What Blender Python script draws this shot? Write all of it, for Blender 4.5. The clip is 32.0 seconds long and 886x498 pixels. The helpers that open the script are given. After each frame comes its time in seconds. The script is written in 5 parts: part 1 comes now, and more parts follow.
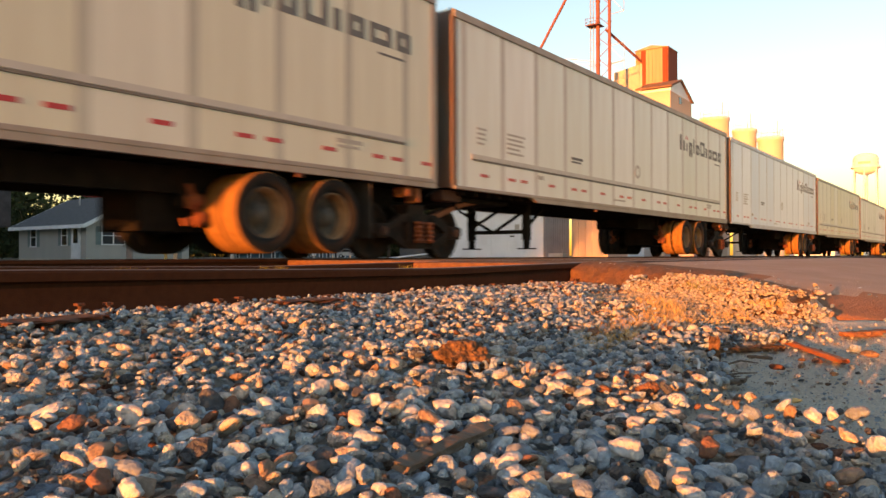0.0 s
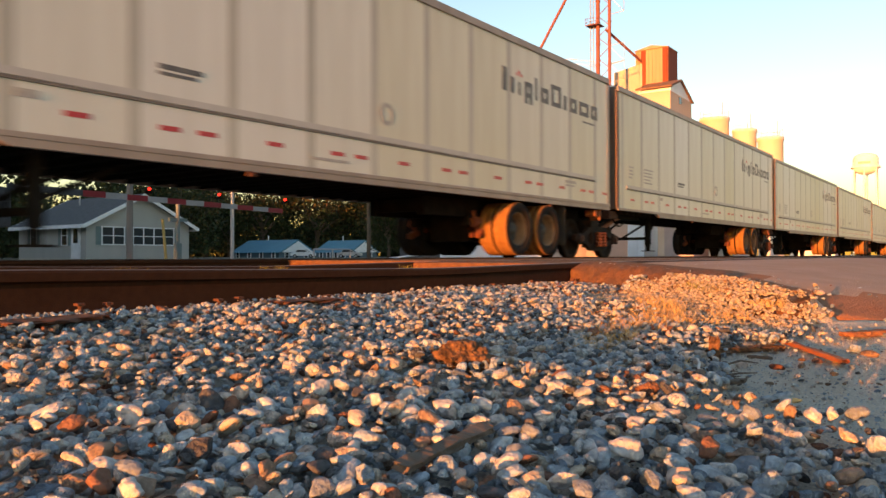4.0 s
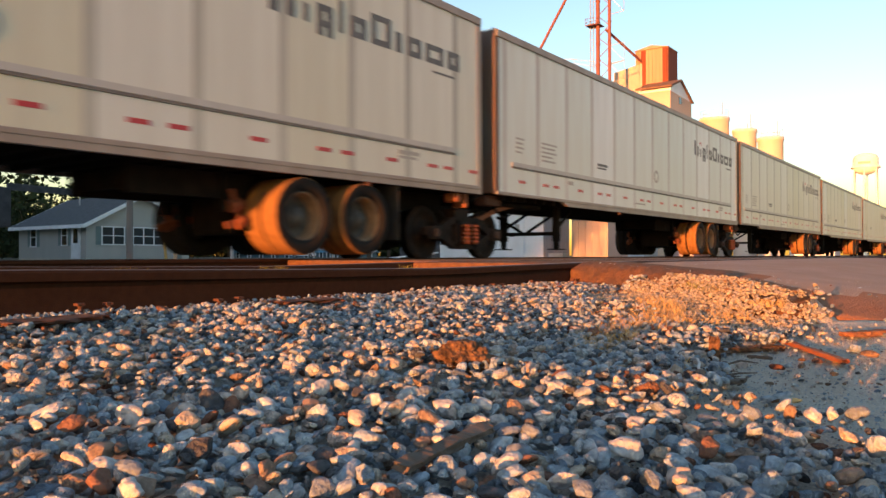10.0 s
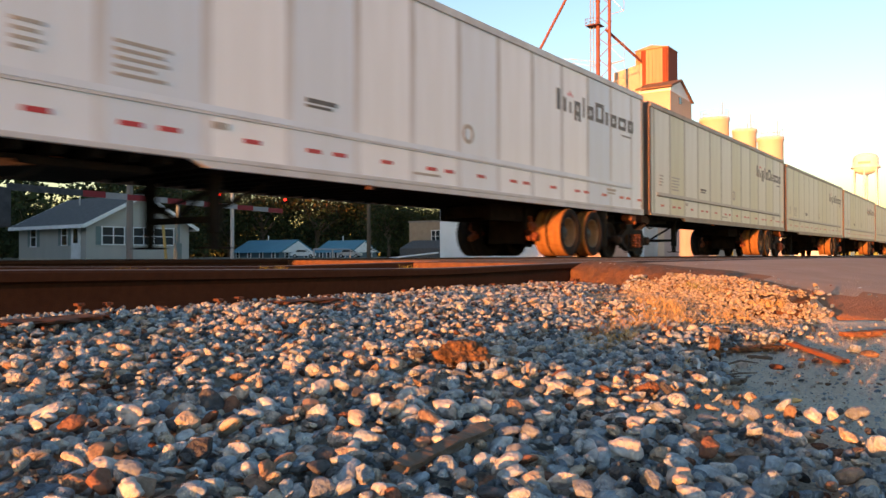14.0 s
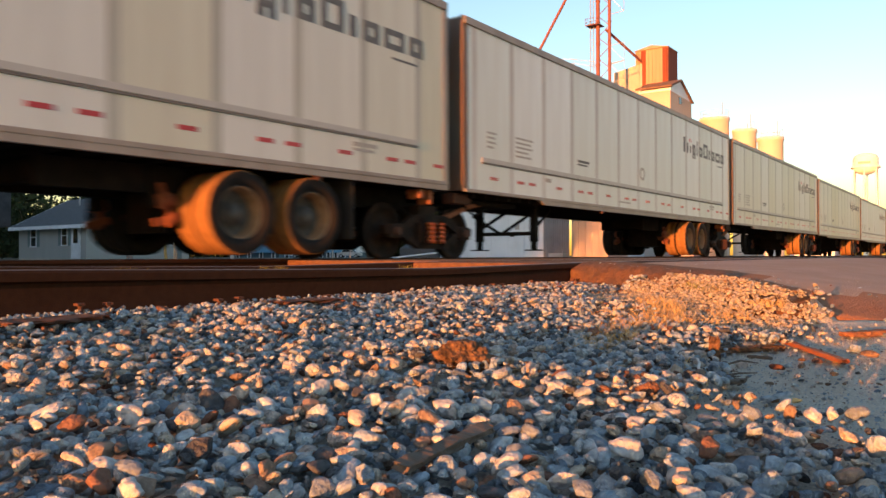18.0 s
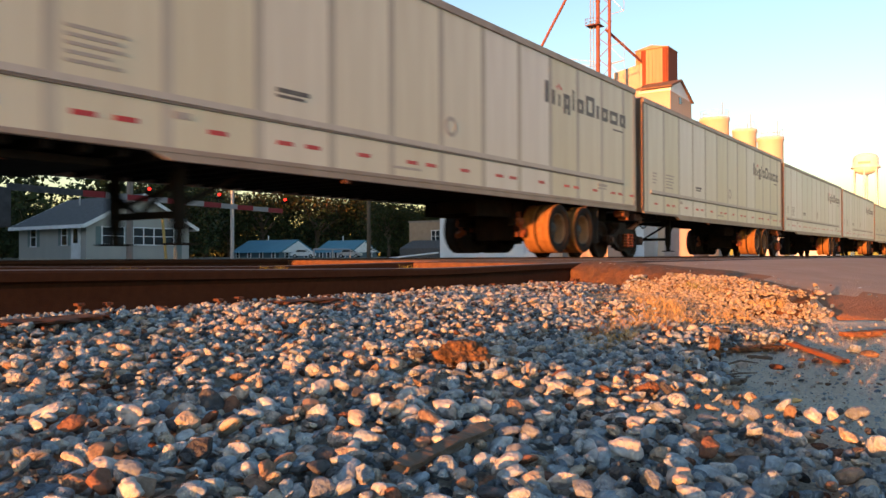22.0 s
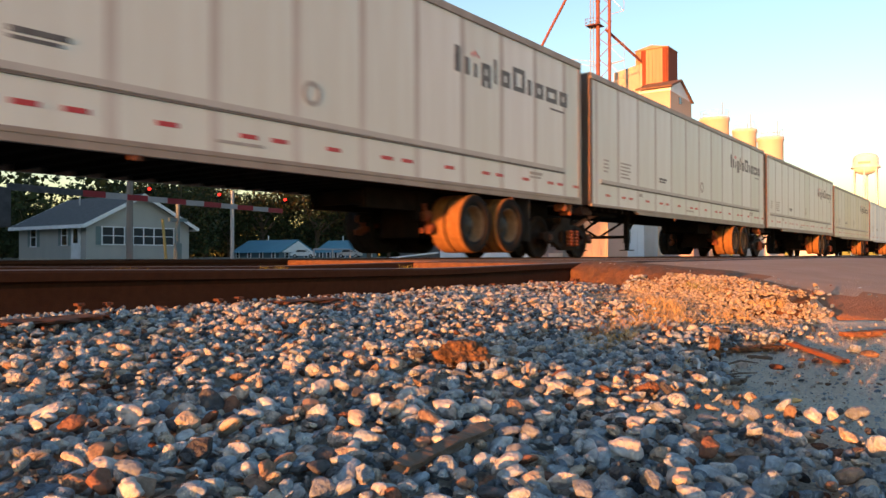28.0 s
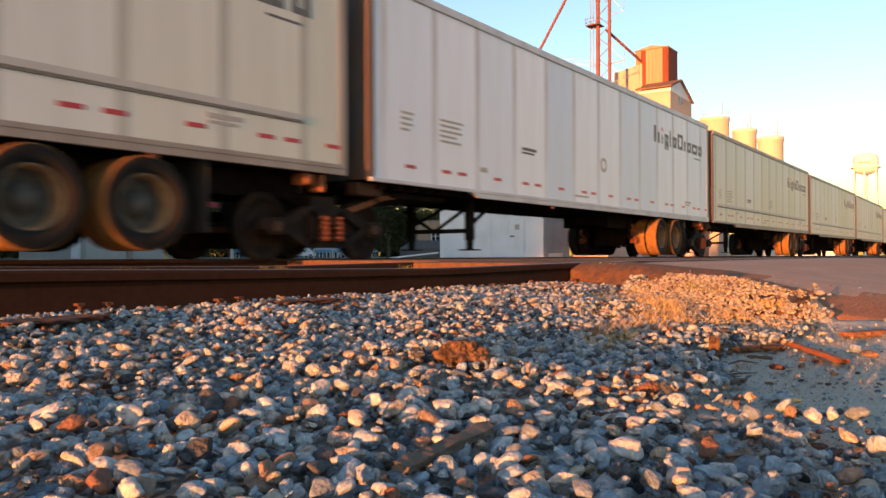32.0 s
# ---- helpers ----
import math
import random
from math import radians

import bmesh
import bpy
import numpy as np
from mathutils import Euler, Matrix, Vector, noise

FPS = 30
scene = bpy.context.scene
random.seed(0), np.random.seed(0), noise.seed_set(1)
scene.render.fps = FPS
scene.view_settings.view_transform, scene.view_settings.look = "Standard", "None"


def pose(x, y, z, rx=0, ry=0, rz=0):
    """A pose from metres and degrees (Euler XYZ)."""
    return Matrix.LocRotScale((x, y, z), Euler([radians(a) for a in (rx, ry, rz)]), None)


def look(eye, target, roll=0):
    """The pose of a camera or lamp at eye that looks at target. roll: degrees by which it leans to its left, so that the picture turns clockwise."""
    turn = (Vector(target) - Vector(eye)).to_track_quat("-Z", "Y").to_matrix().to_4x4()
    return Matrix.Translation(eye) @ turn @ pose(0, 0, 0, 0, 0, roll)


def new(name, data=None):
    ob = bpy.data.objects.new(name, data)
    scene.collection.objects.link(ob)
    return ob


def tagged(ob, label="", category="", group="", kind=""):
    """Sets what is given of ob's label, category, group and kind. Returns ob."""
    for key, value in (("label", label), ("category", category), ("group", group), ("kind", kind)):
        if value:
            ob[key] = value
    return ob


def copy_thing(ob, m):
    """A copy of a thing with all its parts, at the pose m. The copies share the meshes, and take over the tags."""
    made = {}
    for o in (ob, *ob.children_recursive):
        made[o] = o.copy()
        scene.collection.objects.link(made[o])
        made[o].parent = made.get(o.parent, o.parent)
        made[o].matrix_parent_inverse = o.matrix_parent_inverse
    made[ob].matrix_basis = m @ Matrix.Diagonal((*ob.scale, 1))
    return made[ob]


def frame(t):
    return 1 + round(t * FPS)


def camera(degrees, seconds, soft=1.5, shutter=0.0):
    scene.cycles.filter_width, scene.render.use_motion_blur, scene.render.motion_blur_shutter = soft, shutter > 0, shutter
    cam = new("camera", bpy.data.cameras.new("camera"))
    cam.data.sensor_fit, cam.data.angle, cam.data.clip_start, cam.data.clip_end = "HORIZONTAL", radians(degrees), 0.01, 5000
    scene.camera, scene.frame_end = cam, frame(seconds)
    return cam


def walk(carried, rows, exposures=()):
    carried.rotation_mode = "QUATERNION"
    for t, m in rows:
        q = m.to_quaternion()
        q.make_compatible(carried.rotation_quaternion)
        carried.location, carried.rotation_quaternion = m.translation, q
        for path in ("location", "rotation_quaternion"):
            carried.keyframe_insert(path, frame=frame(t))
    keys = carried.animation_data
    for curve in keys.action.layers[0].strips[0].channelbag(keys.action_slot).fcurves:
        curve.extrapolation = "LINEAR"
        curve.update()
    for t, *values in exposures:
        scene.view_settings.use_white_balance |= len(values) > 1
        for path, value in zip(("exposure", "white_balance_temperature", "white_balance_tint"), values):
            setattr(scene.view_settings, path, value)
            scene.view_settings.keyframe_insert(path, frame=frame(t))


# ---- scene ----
cam = camera(61.2, 32.0, soft=1.5, shutter=0.17)
EYE = Vector((0.0, 0.0, 0.30))
YAW, TILT = radians(35.9), radians(0.52)
AIM = EYE + Vector((math.cos(YAW) * math.cos(TILT), math.sin(YAW) * math.cos(TILT), math.sin(TILT)))
walk(cam, [(0.0, look(EYE, AIM, -0.1)), (32.0, look(EYE, AIM, -0.1))], exposures=[(0.0, 2.21, 7500, 18), (3.0, 2.18, 7200, 16), (6.0, 2.14, 6450, 14), (10.0, 2.12, 6350, 14), (32.0, 2.07, 6200, 14)])

# ---- world, sun, exposure ----
SUN_EL, SUN_AZ = radians(2.7), radians(2.5)      # height of the sun, swing off the line of the track
world = bpy.data.worlds.new("evening_sky")
scene.world = world
world.use_nodes = True
wn = world.node_tree
sky = wn.nodes.new("ShaderNodeTexSky")
sky.sky_type = "NISHITA"
sky.sun_disc = False
sky.sun_elevation = SUN_EL
sky.sun_rotation = radians(267.5)
sky.air_density, sky.dust_density, sky.ozone_density = 1.0, 0.6, 1.6
wn.links.new(sky.outputs[0], wn.nodes["Background"].inputs[0])
wn.nodes["Background"].inputs[1].default_value = 0.15
sun = new("sun", bpy.data.lights.new("sun", "SUN"))
sun.data.energy, sun.data.angle, sun.data.color = 3.3, radians(0.6), (1.0, 0.34, 0.082)
sun.matrix_world = look((0, 0, 0), (math.cos(SUN_AZ) * math.cos(SUN_EL), math.sin(SUN_AZ) * math.cos(SUN_EL), -math.sin(SUN_EL)))


# ---- materials ----
def mat(name, a, b=None, rough=0.7, metal=0.0, scale=4.0, bump=0.0, bump_scale=40.0, stretch=(1, 1, 1), dirt=None, dirt_scale=1.0, dirt_amount=0.5, rand=0.0, island=0.0, spec=0.5, tint=0.0):
    """Two colours mixed by a noise, a coarser stain over them, fine relief, and a shift from object to object."""
    m = bpy.data.materials.new(name)
    m.use_nodes = True
    nt = m.node_tree
    bs = nt.nodes["Principled BSDF"]
    bs.inputs["Roughness"].default_value, bs.inputs["Metallic"].default_value = rough, metal
    bs.inputs["Specular IOR Level"].default_value = spec
    tc = nt.nodes.new("ShaderNodeTexCoord")
    mp = nt.nodes.new("ShaderNodeMapping")
    mp.inputs["Scale"].default_value = stretch
    nt.links.new(tc.outputs["Object"], mp.inputs["Vector"])

    def noise_node(s, detail=6.0):
        n = nt.nodes.new("ShaderNodeTexNoise")
        n.inputs["Scale"].default_value, n.inputs["Detail"].default_value = s, detail
        nt.links.new(mp.outputs[0], n.inputs["Vector"])
        return n

    def mixed(fac, c1, c2):
        x = nt.nodes.new("ShaderNodeMix")
        x.data_type = "RGBA"
        nt.links.new(fac, x.inputs[0])
        for c, i in ((c1, 6), (c2, 7)):
            if isinstance(c, tuple):
                x.inputs[i].default_value = (*c, 1)
            else:
                nt.links.new(c, x.inputs[i])
        return x.outputs[2]

    def ramp(sock, lo, hi, top=1.0):
        r = nt.nodes.new("ShaderNodeMapRange")
        r.inputs[1].default_value, r.inputs[2].default_value, r.inputs[4].default_value = lo, hi, top
        nt.links.new(sock, r.inputs[0])
        return r.outputs[0]

    col = mixed(ramp(noise_node(scale).outputs[0], 0.3, 0.7), a, b or a)
    if dirt:
        col = mixed(ramp(noise_node(dirt_scale, 8.0).outputs[0], 0.42, 0.72, dirt_amount), col, dirt)
    if rand or island:
        src = nt.nodes.new("ShaderNodeObjectInfo").outputs["Random"] if rand else nt.nodes.new("ShaderNodeNewGeometry").outputs["Random Per Island"]
        k = rand or island
        hs = nt.nodes.new("ShaderNodeHueSaturation")
        r = nt.nodes.new("ShaderNodeMapRange")
        r.inputs[3].default_value, r.inputs[4].default_value = 1 - k, 1 + k
        nt.links.new(src, r.inputs[0])
        nt.links.new(r.outputs[0], hs.inputs["Value"])
        if tint:
            q = nt.nodes.new("ShaderNodeMapRange")
            q.inputs[3].default_value, q.inputs[4].default_value = 1 + tint, 1 - tint
            nt.links.new(src, q.inputs[0])
            nt.links.new(q.outputs[0], hs.inputs["Saturation"])
        nt.links.new(col, hs.inputs["Color"])
        col = hs.outputs[0]
    nt.links.new(col, bs.inputs["Base Color"])
    if bump:
        bn = nt.nodes.new("ShaderNodeBump")
        bn.inputs["Strength"].default_value, bn.inputs["Distance"].default_value = bump, 0.02
        nt.links.new(noise_node(bump_scale, 8.0).outputs[0], bn.inputs["Height"])
        nt.links.new(bn.outputs[0], bs.inputs["Normal"])
    return m


def stone_mat(name, per_object, stops=None):
    """Crushed stone: each piece takes its own colour from a row of greys, buffs, pinks and rust browns."""
    unit = 0.022 if per_object else 1.0      # single stones are scaled up from a unit mesh
    m = mat(name, (0.3, 0.3, 0.3), (0.4, 0.4, 0.4), rough=0.9, bump=0.9 if not per_object else 0.5, bump_scale=130 * unit, spec=0.25)
    nt = m.node_tree
    bs = nt.nodes["Principled BSDF"]
    src = nt.nodes.new("ShaderNodeObjectInfo").outputs["Random"] if per_object else nt.nodes.new("ShaderNodeNewGeometry").outputs["Random Per Island"]
    cr = nt.nodes.new("ShaderNodeValToRGB")
    cr.color_ramp.interpolation = "CONSTANT"
    stops = stops or [(0.0, (0.275, 0.34, 0.395)), (0.17, (0.375, 0.43, 0.465)), (0.35, (0.16, 0.20, 0.245)), (0.49, (0.42, 0.435, 0.435)), (0.62, (0.40, 0.345, 0.275)),
             (0.70, (0.43, 0.375, 0.335)), (0.79, (0.23, 0.165, 0.125)), (0.85, (0.18, 0.09, 0.06)), (0.885, (0.08, 0.08, 0.085)), (0.94, (0.45, 0.45, 0.45))]
    for i, (pos, c) in enumerate(stops):
        e = cr.color_ramp.elements[i] if i < 2 else cr.color_ramp.elements.new(pos)
        e.position, e.color = pos, (*c, 1)
    nt.links.new(src, cr.inputs[0])
    n = nt.nodes.new("ShaderNodeTexNoise")
    n.inputs["Scale"].default_value, n.inputs["Detail"].default_value = 60 * unit, 12
    tc = nt.nodes.new("ShaderNodeTexCoord")
    nt.links.new(tc.outputs["Object"], n.inputs["Vector"])
    r = nt.nodes.new("ShaderNodeMapRange")
    r.inputs[1].default_value, r.inputs[2].default_value, r.inputs[3].default_value, r.inputs[4].default_value = 0.3, 0.7, 0.6, 1.4
    nt.links.new(n.outputs[0], r.inputs[0])
    hs = nt.nodes.new("ShaderNodeHueSaturation")
    nt.links.new(r.outputs[0], hs.inputs["Value"])
    nt.links.new(cr.outputs[0], hs.inputs["Color"])
    nt.links.new(hs.outputs[0], bs.inputs["Base Color"])
    return m


def glow(name, c, power):
    m = mat(name, c)
    b = m.node_tree.nodes["Principled BSDF"]
    b.inputs["Emission Color"].default_value, b.inputs["Emission Strength"].default_value = (*c, 1), power
    return m


M_STONE, M_STONE_ONE = stone_mat("crushed_stone", False), stone_mat("single_stone", True)
M_PEBBLE = stone_mat("tan_pebble", False, [(0.0, (0.40, 0.34, 0.25)), (0.3, (0.31, 0.25, 0.17)), (0.5, (0.46, 0.40, 0.31)), (0.7, (0.37, 0.33, 0.28)), (0.85, (0.23, 0.14, 0.085)), (0.92, (0.43, 0.38, 0.31))])
M_DIRT = mat("sandy_dirt", (0.46, 0.42, 0.35), (0.78, 0.72, 0.62), rough=0.95, scale=150, bump=1.0, bump_scale=190, dirt=(0.42, 0.37, 0.30), dirt_scale=2.2, dirt_amount=0.5)
M_GROUND = mat("town_ground", (0.10, 0.10, 0.07), (0.19, 0.17, 0.13), rough=0.95, scale=0.4, bump=0.5, bump_scale=9, dirt=(0.07, 0.10, 0.04), dirt_scale=0.08)
M_ASPHALT = mat("worn_asphalt", (0.29, 0.195, 0.145), (0.37, 0.255, 0.195), rough=0.85, scale=3, bump=0.6, bump_scale=110, dirt=(0.30, 0.19, 0.12), dirt_scale=1.3, dirt_amount=0.6)
M_BANK = mat("rust_earth", (0.075, 0.032, 0.014), (0.15, 0.066, 0.03), rough=0.95, scale=14, bump=1.0, bump_scale=45, dirt=(0.10, 0.06, 0.04), dirt_scale=5)
M_MUD = mat("dirty_road_edge", (0.19, 0.072, 0.027), (0.27, 0.11, 0.045), rough=0.9, scale=7, bump=0.7, bump_scale=70, dirt=(0.24, 0.13, 0.07), dirt_scale=3, dirt_amount=0.5)
M_CLOD = mat("dark_clod", (0.025, 0.014, 0.009), (0.20, 0.10, 0.045), rough=0.95, scale=55, bump=1.0, bump_scale=60)
M_RAIL = mat("rusty_rail", (0.033, 0.014, 0.0075), (0.050, 0.021, 0.011), rough=0.9, spec=0.12, scale=30, bump=0.12, bump_scale=160, dirt=(0.055, 0.026, 0.015), dirt_scale=5, dirt_amount=0.5)
M_RAILTOP = mat("worn_rail_top", (0.16, 0.12, 0.10), (0.24, 0.19, 0.16), rough=0.5, metal=0.5, scale=20, stretch=(0.1, 1, 1), dirt=(0.16, 0.09, 0.06), dirt_scale=6)
M_RUST = mat("rust_iron", (0.065, 0.023, 0.012), (0.115, 0.042, 0.02), rough=0.85, scale=25, bump=0.5, bump_scale=80, dirt=(0.08, 0.04, 0.025), dirt_scale=8)
M_TIE = mat("weathered_tie", (0.075, 0.055, 0.04), (0.14, 0.105, 0.08), rough=0.9, scale=18, stretch=(1, 0.12, 1), bump=0.9, bump_scale=30, dirt=(0.07, 0.05, 0.04), dirt_scale=4)
PAINTS = [mat("van_paint_" + n, a, b, rough=0.45, scale=1.4, stretch=(2.2, 1, 0.25), dirt=d, dirt_scale=0.9, dirt_amount=0.45, rand=0.06, tint=0.55) for n, a, b, d in (
    ("tan", (0.605, 0.60, 0.505), (0.665, 0.66, 0.565), (0.49, 0.45, 0.37)), ("white", (0.70, 0.77, 0.86), (0.75, 0.82, 0.91), (0.62, 0.66, 0.70)),
    ("grey", (0.66, 0.695, 0.66), (0.71, 0.745, 0.71), (0.55, 0.52, 0.46)))]
POSTS = [mat("van_post_" + n, a, b, rough=0.5, scale=2, stretch=(2, 1, 0.3), dirt=(0.30, 0.25, 0.20), dirt_scale=1.6, dirt_amount=0.6, rand=0.06) for n, a, b in (
    ("tan", (0.42, 0.41, 0.35), (0.47, 0.46, 0.40)), ("white", (0.60, 0.65, 0.71), (0.66, 0.71, 0.78)), ("grey", (0.52, 0.50, 0.47), (0.57, 0.55, 0.52)))]
M_CAP = mat("rub_cap", (0.42, 0.40, 0.37), (0.48, 0.46, 0.43), rough=0.5, scale=4)
M_SILL = mat("van_sill", (0.27, 0.225, 0.19), (0.34, 0.285, 0.24), rough=0.5, scale=3, stretch=(1, 1, 0.4), dirt=(0.20, 0.15, 0.12), dirt_scale=1.4, dirt_amount=0.7)
M_SILL_PALE = mat("pale_van_sill", (0.50, 0.53, 0.57), (0.58, 0.62, 0.66), rough=0.5, scale=3, stretch=(1, 1, 0.4), dirt=(0.36, 0.34, 0.32), dirt_scale=1.4, dirt_amount=0.6)
M_RUB = mat("rub_rail", (0.14, 0.115, 0.10), (0.20, 0.17, 0.14), rough=0.6, metal=0.3, scale=6)
M_FRONT = mat("van_front", (0.07, 0.075, 0.07), (0.11, 0.11, 0.10), rough=0.6, scale=2, dirt=(0.16, 0.07, 0.04), dirt_scale=1.5, dirt_amount=0.8, stretch=(1, 2, 0.4))
M_CORNER = mat("corner_rust", (0.16, 0.085, 0.05), (0.23, 0.135, 0.085), rough=0.7, scale=3, stretch=(1, 1, 0.3), dirt=(0.22, 0.09, 0.04), dirt_scale=2, dirt_amount=0.8)
M_RED = mat("red_reflector", (0.36, 0.012, 0.02), (0.46, 0.02, 0.03), rough=0.3, scale=30)
M_BLACKISH = mat("dark_lettering", (0.085, 0.085, 0.09), (0.15, 0.145, 0.14), rough=0.6, scale=8)
M_FADED = mat("faded_lettering", (0.30, 0.285, 0.26), (0.42, 0.40, 0.365), rough=0.6, scale=20)
M_LOGORED = mat("logo_red", (0.42, 0.07, 0.08), (0.5, 0.1, 0.1), rough=0.6)
M_CHASSIS = mat("black_chassis", (0.010, 0.009, 0.008), (0.018, 0.016, 0.014), rough=0.85, scale=6, dirt=(0.025, 0.016, 0.011), dirt_scale=3, dirt_amount=0.5, spec=0.05)
M_TYRE = mat("tyre_rubber", (0.013, 0.012, 0.011), (0.02, 0.018, 0.017), rough=0.9, scale=9, dirt=(0.035, 0.026, 0.019), dirt_scale=3, dirt_amount=0.6, spec=0.12, bump=0.3, bump_scale=30)
# low orange sunlight is put into this tread colour, along with dust
M_TREAD = mat("sunlit_dusty_tread", (0.20, 0.10, 0.035), (0.27, 0.135, 0.05), spec=0.08, rough=0.95, scale=12, bump=0.4, bump_scale=50)
M_FLAP = mat("mud_flap_rubber", (0.018, 0.017, 0.016), (0.03, 0.028, 0.026), rough=0.85, scale=5, dirt=(0.045, 0.035, 0.025), dirt_scale=4)
M_RIM = mat("steel_rim", (0.045, 0.042, 0.04), (0.10, 0.095, 0.085), rough=0.75, scale=9, dirt=(0.11, 0.08, 0.055), dirt_scale=6)
# the barrel's orange has the sunlight inside the rim put into it
M_BARREL = mat("sunlit_rim_barrel", (0.20, 0.11, 0.05), (0.28, 0.16, 0.08), rough=0.8, scale=9)
M_IRON = mat("cast_iron", (0.015, 0.011, 0.009), (0.028, 0.019, 0.014), spec=0.15, rough=0.8, scale=9, dirt=(0.055, 0.026, 0.014), dirt_scale=4, dirt_amount=0.7, bump=0.4, bump_scale=40)
M_COUPLER = mat("orange_rust", (0.24, 0.07, 0.02), (0.34, 0.105, 0.032), rough=0.85, scale=14, bump=0.4, bump_scale=30, dirt=(0.12, 0.05, 0.025), dirt_scale=6)
M_SPRING = mat("rusted_spring", (0.15, 0.040, 0.012), (0.21, 0.06, 0.018), rough=0.8, scale=20)


# ---- mesh helpers ----
def box(bm, x0, x1, y0, y1, z0, z1, bevel=0.0):
    g = bmesh.ops.create_cube(bm, size=1.0, matrix=Matrix.LocRotScale(((x0 + x1) / 2, (y0 + y1) / 2, (z0 + z1) / 2), None, (x1 - x0, y1 - y0, z1 - z0)))
    if bevel:
        es = {e for v in g["verts"] for e in v.link_edges}
        bmesh.ops.bevel(bm, geom=list(es), offset=bevel, segments=2, affect="EDGES", profile=0.6)
    return bm


def rod(bm, p, q, r0, r1=None, seg=10):
    p, q = Vector(p), Vector(q)
    d = q - p
    m = Matrix.Translation((p + q) / 2) @ d.to_track_quat("Z", "Y").to_matrix().to_4x4()
    bmesh.ops.create_cone(bm, cap_ends=True, segments=seg, radius1=r0, radius2=r0 if r1 is None else r1, depth=d.length, matrix=m)
    return bm


def bar(bm, p, q, w, h):
    """A straight bar of rectangular section from p to q."""
    p, q = Vector(p), Vector(q)
    d = q - p
    m = Matrix.Translation((p + q) / 2) @ d.to_track_quat("X", "Z").to_matrix().to_4x4() @ Matrix.Diagonal((d.length, w, h, 1))
    bmesh.ops.create_cube(bm, size=1.0, matrix=m)
    return bm


def tube(bm, pts, r, seg=8):
    """One bent tube through the points."""
    pts = [Vector(q) for q in pts]
    rings = []
    for i, q in enumerate(pts):
        d = (pts[min(i + 1, len(pts) - 1)] - pts[max(i - 1, 0)]).normalized()
        s = d.cross(Vector((0.0, 1.0, 0.13))).normalized()
        t = d.cross(s)
        rings.append([bm.verts.new(q + (s * math.cos(k * 2 * math.pi / seg) + t * math.sin(k * 2 * math.pi / seg)) * r) for k in range(seg)])
    for a, b in zip(rings, rings[1:]):
        for k in range(seg):
            bm.faces.new((a[k], a[(k + 1) % seg], b[(k + 1) % seg], b[k]))
    bm.faces.new(rings[0][::-1])
    bm.faces.new(rings[-1])
    return bm


def lathe(bm, profile, seg=28, m=None):
    """Turns (radius, height) pairs round the z axis."""
    rings = []
    for r, z in profile:
        rings.append([bm.verts.new((m or Matrix()) @ Vector((r * math.cos(2 * math.pi * i / seg), r * math.sin(2 * math.pi * i / seg), z))) for i in range(seg)])
    for a, b in zip(rings, rings[1:]):
        for i in range(seg):
            j = (i + 1) % seg
            bm.faces.new((a[i], a[j], b[j], b[i]))
    return bm


def extrude(bm, outline, a, b, axis="y"):
    """A solid with the outline of (u, w) pairs, from a to b along an axis."""
    def at(u, w, s):
        return (s, u, w) if axis == "x" else (u, s, w) if axis == "y" else (u, w, s)
    va, vb = [bm.verts.new(at(u, w, a)) for u, w in outline], [bm.verts.new(at(u, w, b)) for u, w in outline]
    n = len(outline)
    bm.faces.new(va)
    bm.faces.new(vb[::-1])
    for i in range(n):
        bm.faces.new((va[i], vb[i], vb[(i + 1) % n], va[(i + 1) % n]))
    return bm


def B():
    return bmesh.new()


def mesh_of(name, bm, material, smooth=False):
    bmesh.ops.recalc_face_normals(bm, faces=bm.faces)
    me = bpy.data.meshes.new(name)
    bm.to_mesh(me)
    bm.free()
    if material:
        me.materials.append(material)
    if smooth:
        me.shade_smooth()
    return me


def part(name, bm, material, parent=None, label="", smooth=False, loc=None):
    """One mesh object under a thing or a part; bm may be a bmesh or a finished mesh."""
    me = bm if isinstance(bm, bpy.types.Mesh) else mesh_of(name, bm, material, smooth)
    ob = new(name, me)
    if parent:
        ob.parent = parent
    if loc:
        ob.location = loc
    if label:
        tagged(ob, label)
    return ob


def thing(name, loc, label, category, group="", kind="", rz=0.0):
    e = new(name)
    e.matrix_basis = pose(*loc, 0, 0, rz)
    e.empty_display_size = 0.3
    return tagged(e, label, category, group, kind)


def lone(name, bm, material, label, category, group="", kind="", smooth=False, loc=None, rz=0.0):
    ob = part(name, bm, material, None, "", smooth)
    if loc:
        ob.matrix_basis = pose(*loc, 0, 0, rz)
    return tagged(ob, label, category, group, kind)


def lerp(x, table):
    """Linear reading of a table of (x, y) pairs."""
    for (a, b), (c, d) in zip(table, table[1:]):
        if x <= c:
            return b + (d - b) * max(0.0, (x - a) / (c - a))
    return table[-1][1]


# ---- ground, road, tracks ----
NEAR_RAILS, FAR_RAILS, VAN_NEAR = (2.54, 4.04), (7.67, 9.17), 7.12
RAIL_TOP = [(-60, 0.262), (0, 0.262), (1.1, 0.258), (2.2, 0.242), (3.5, 0.229), (4.5, 0.24), (5.5, 0.25), (60, 0.25)]
EDGE = [(-30, 3.62), (0.3, 3.58), (0.6, 3.52), (0.8, 3.66), (1.2, 4.15), (1.9, 4.7), (2.4, 5.1), (14, 5.1)]          # y -> x of the road's near edge
ROAD_Z = [(-30, 0.0), (-4, 0.03), (0.2, 0.09), (1.0, 0.19), (2.2, 0.243), (11, 0.25), (16, 0.08), (400, 0.05)]


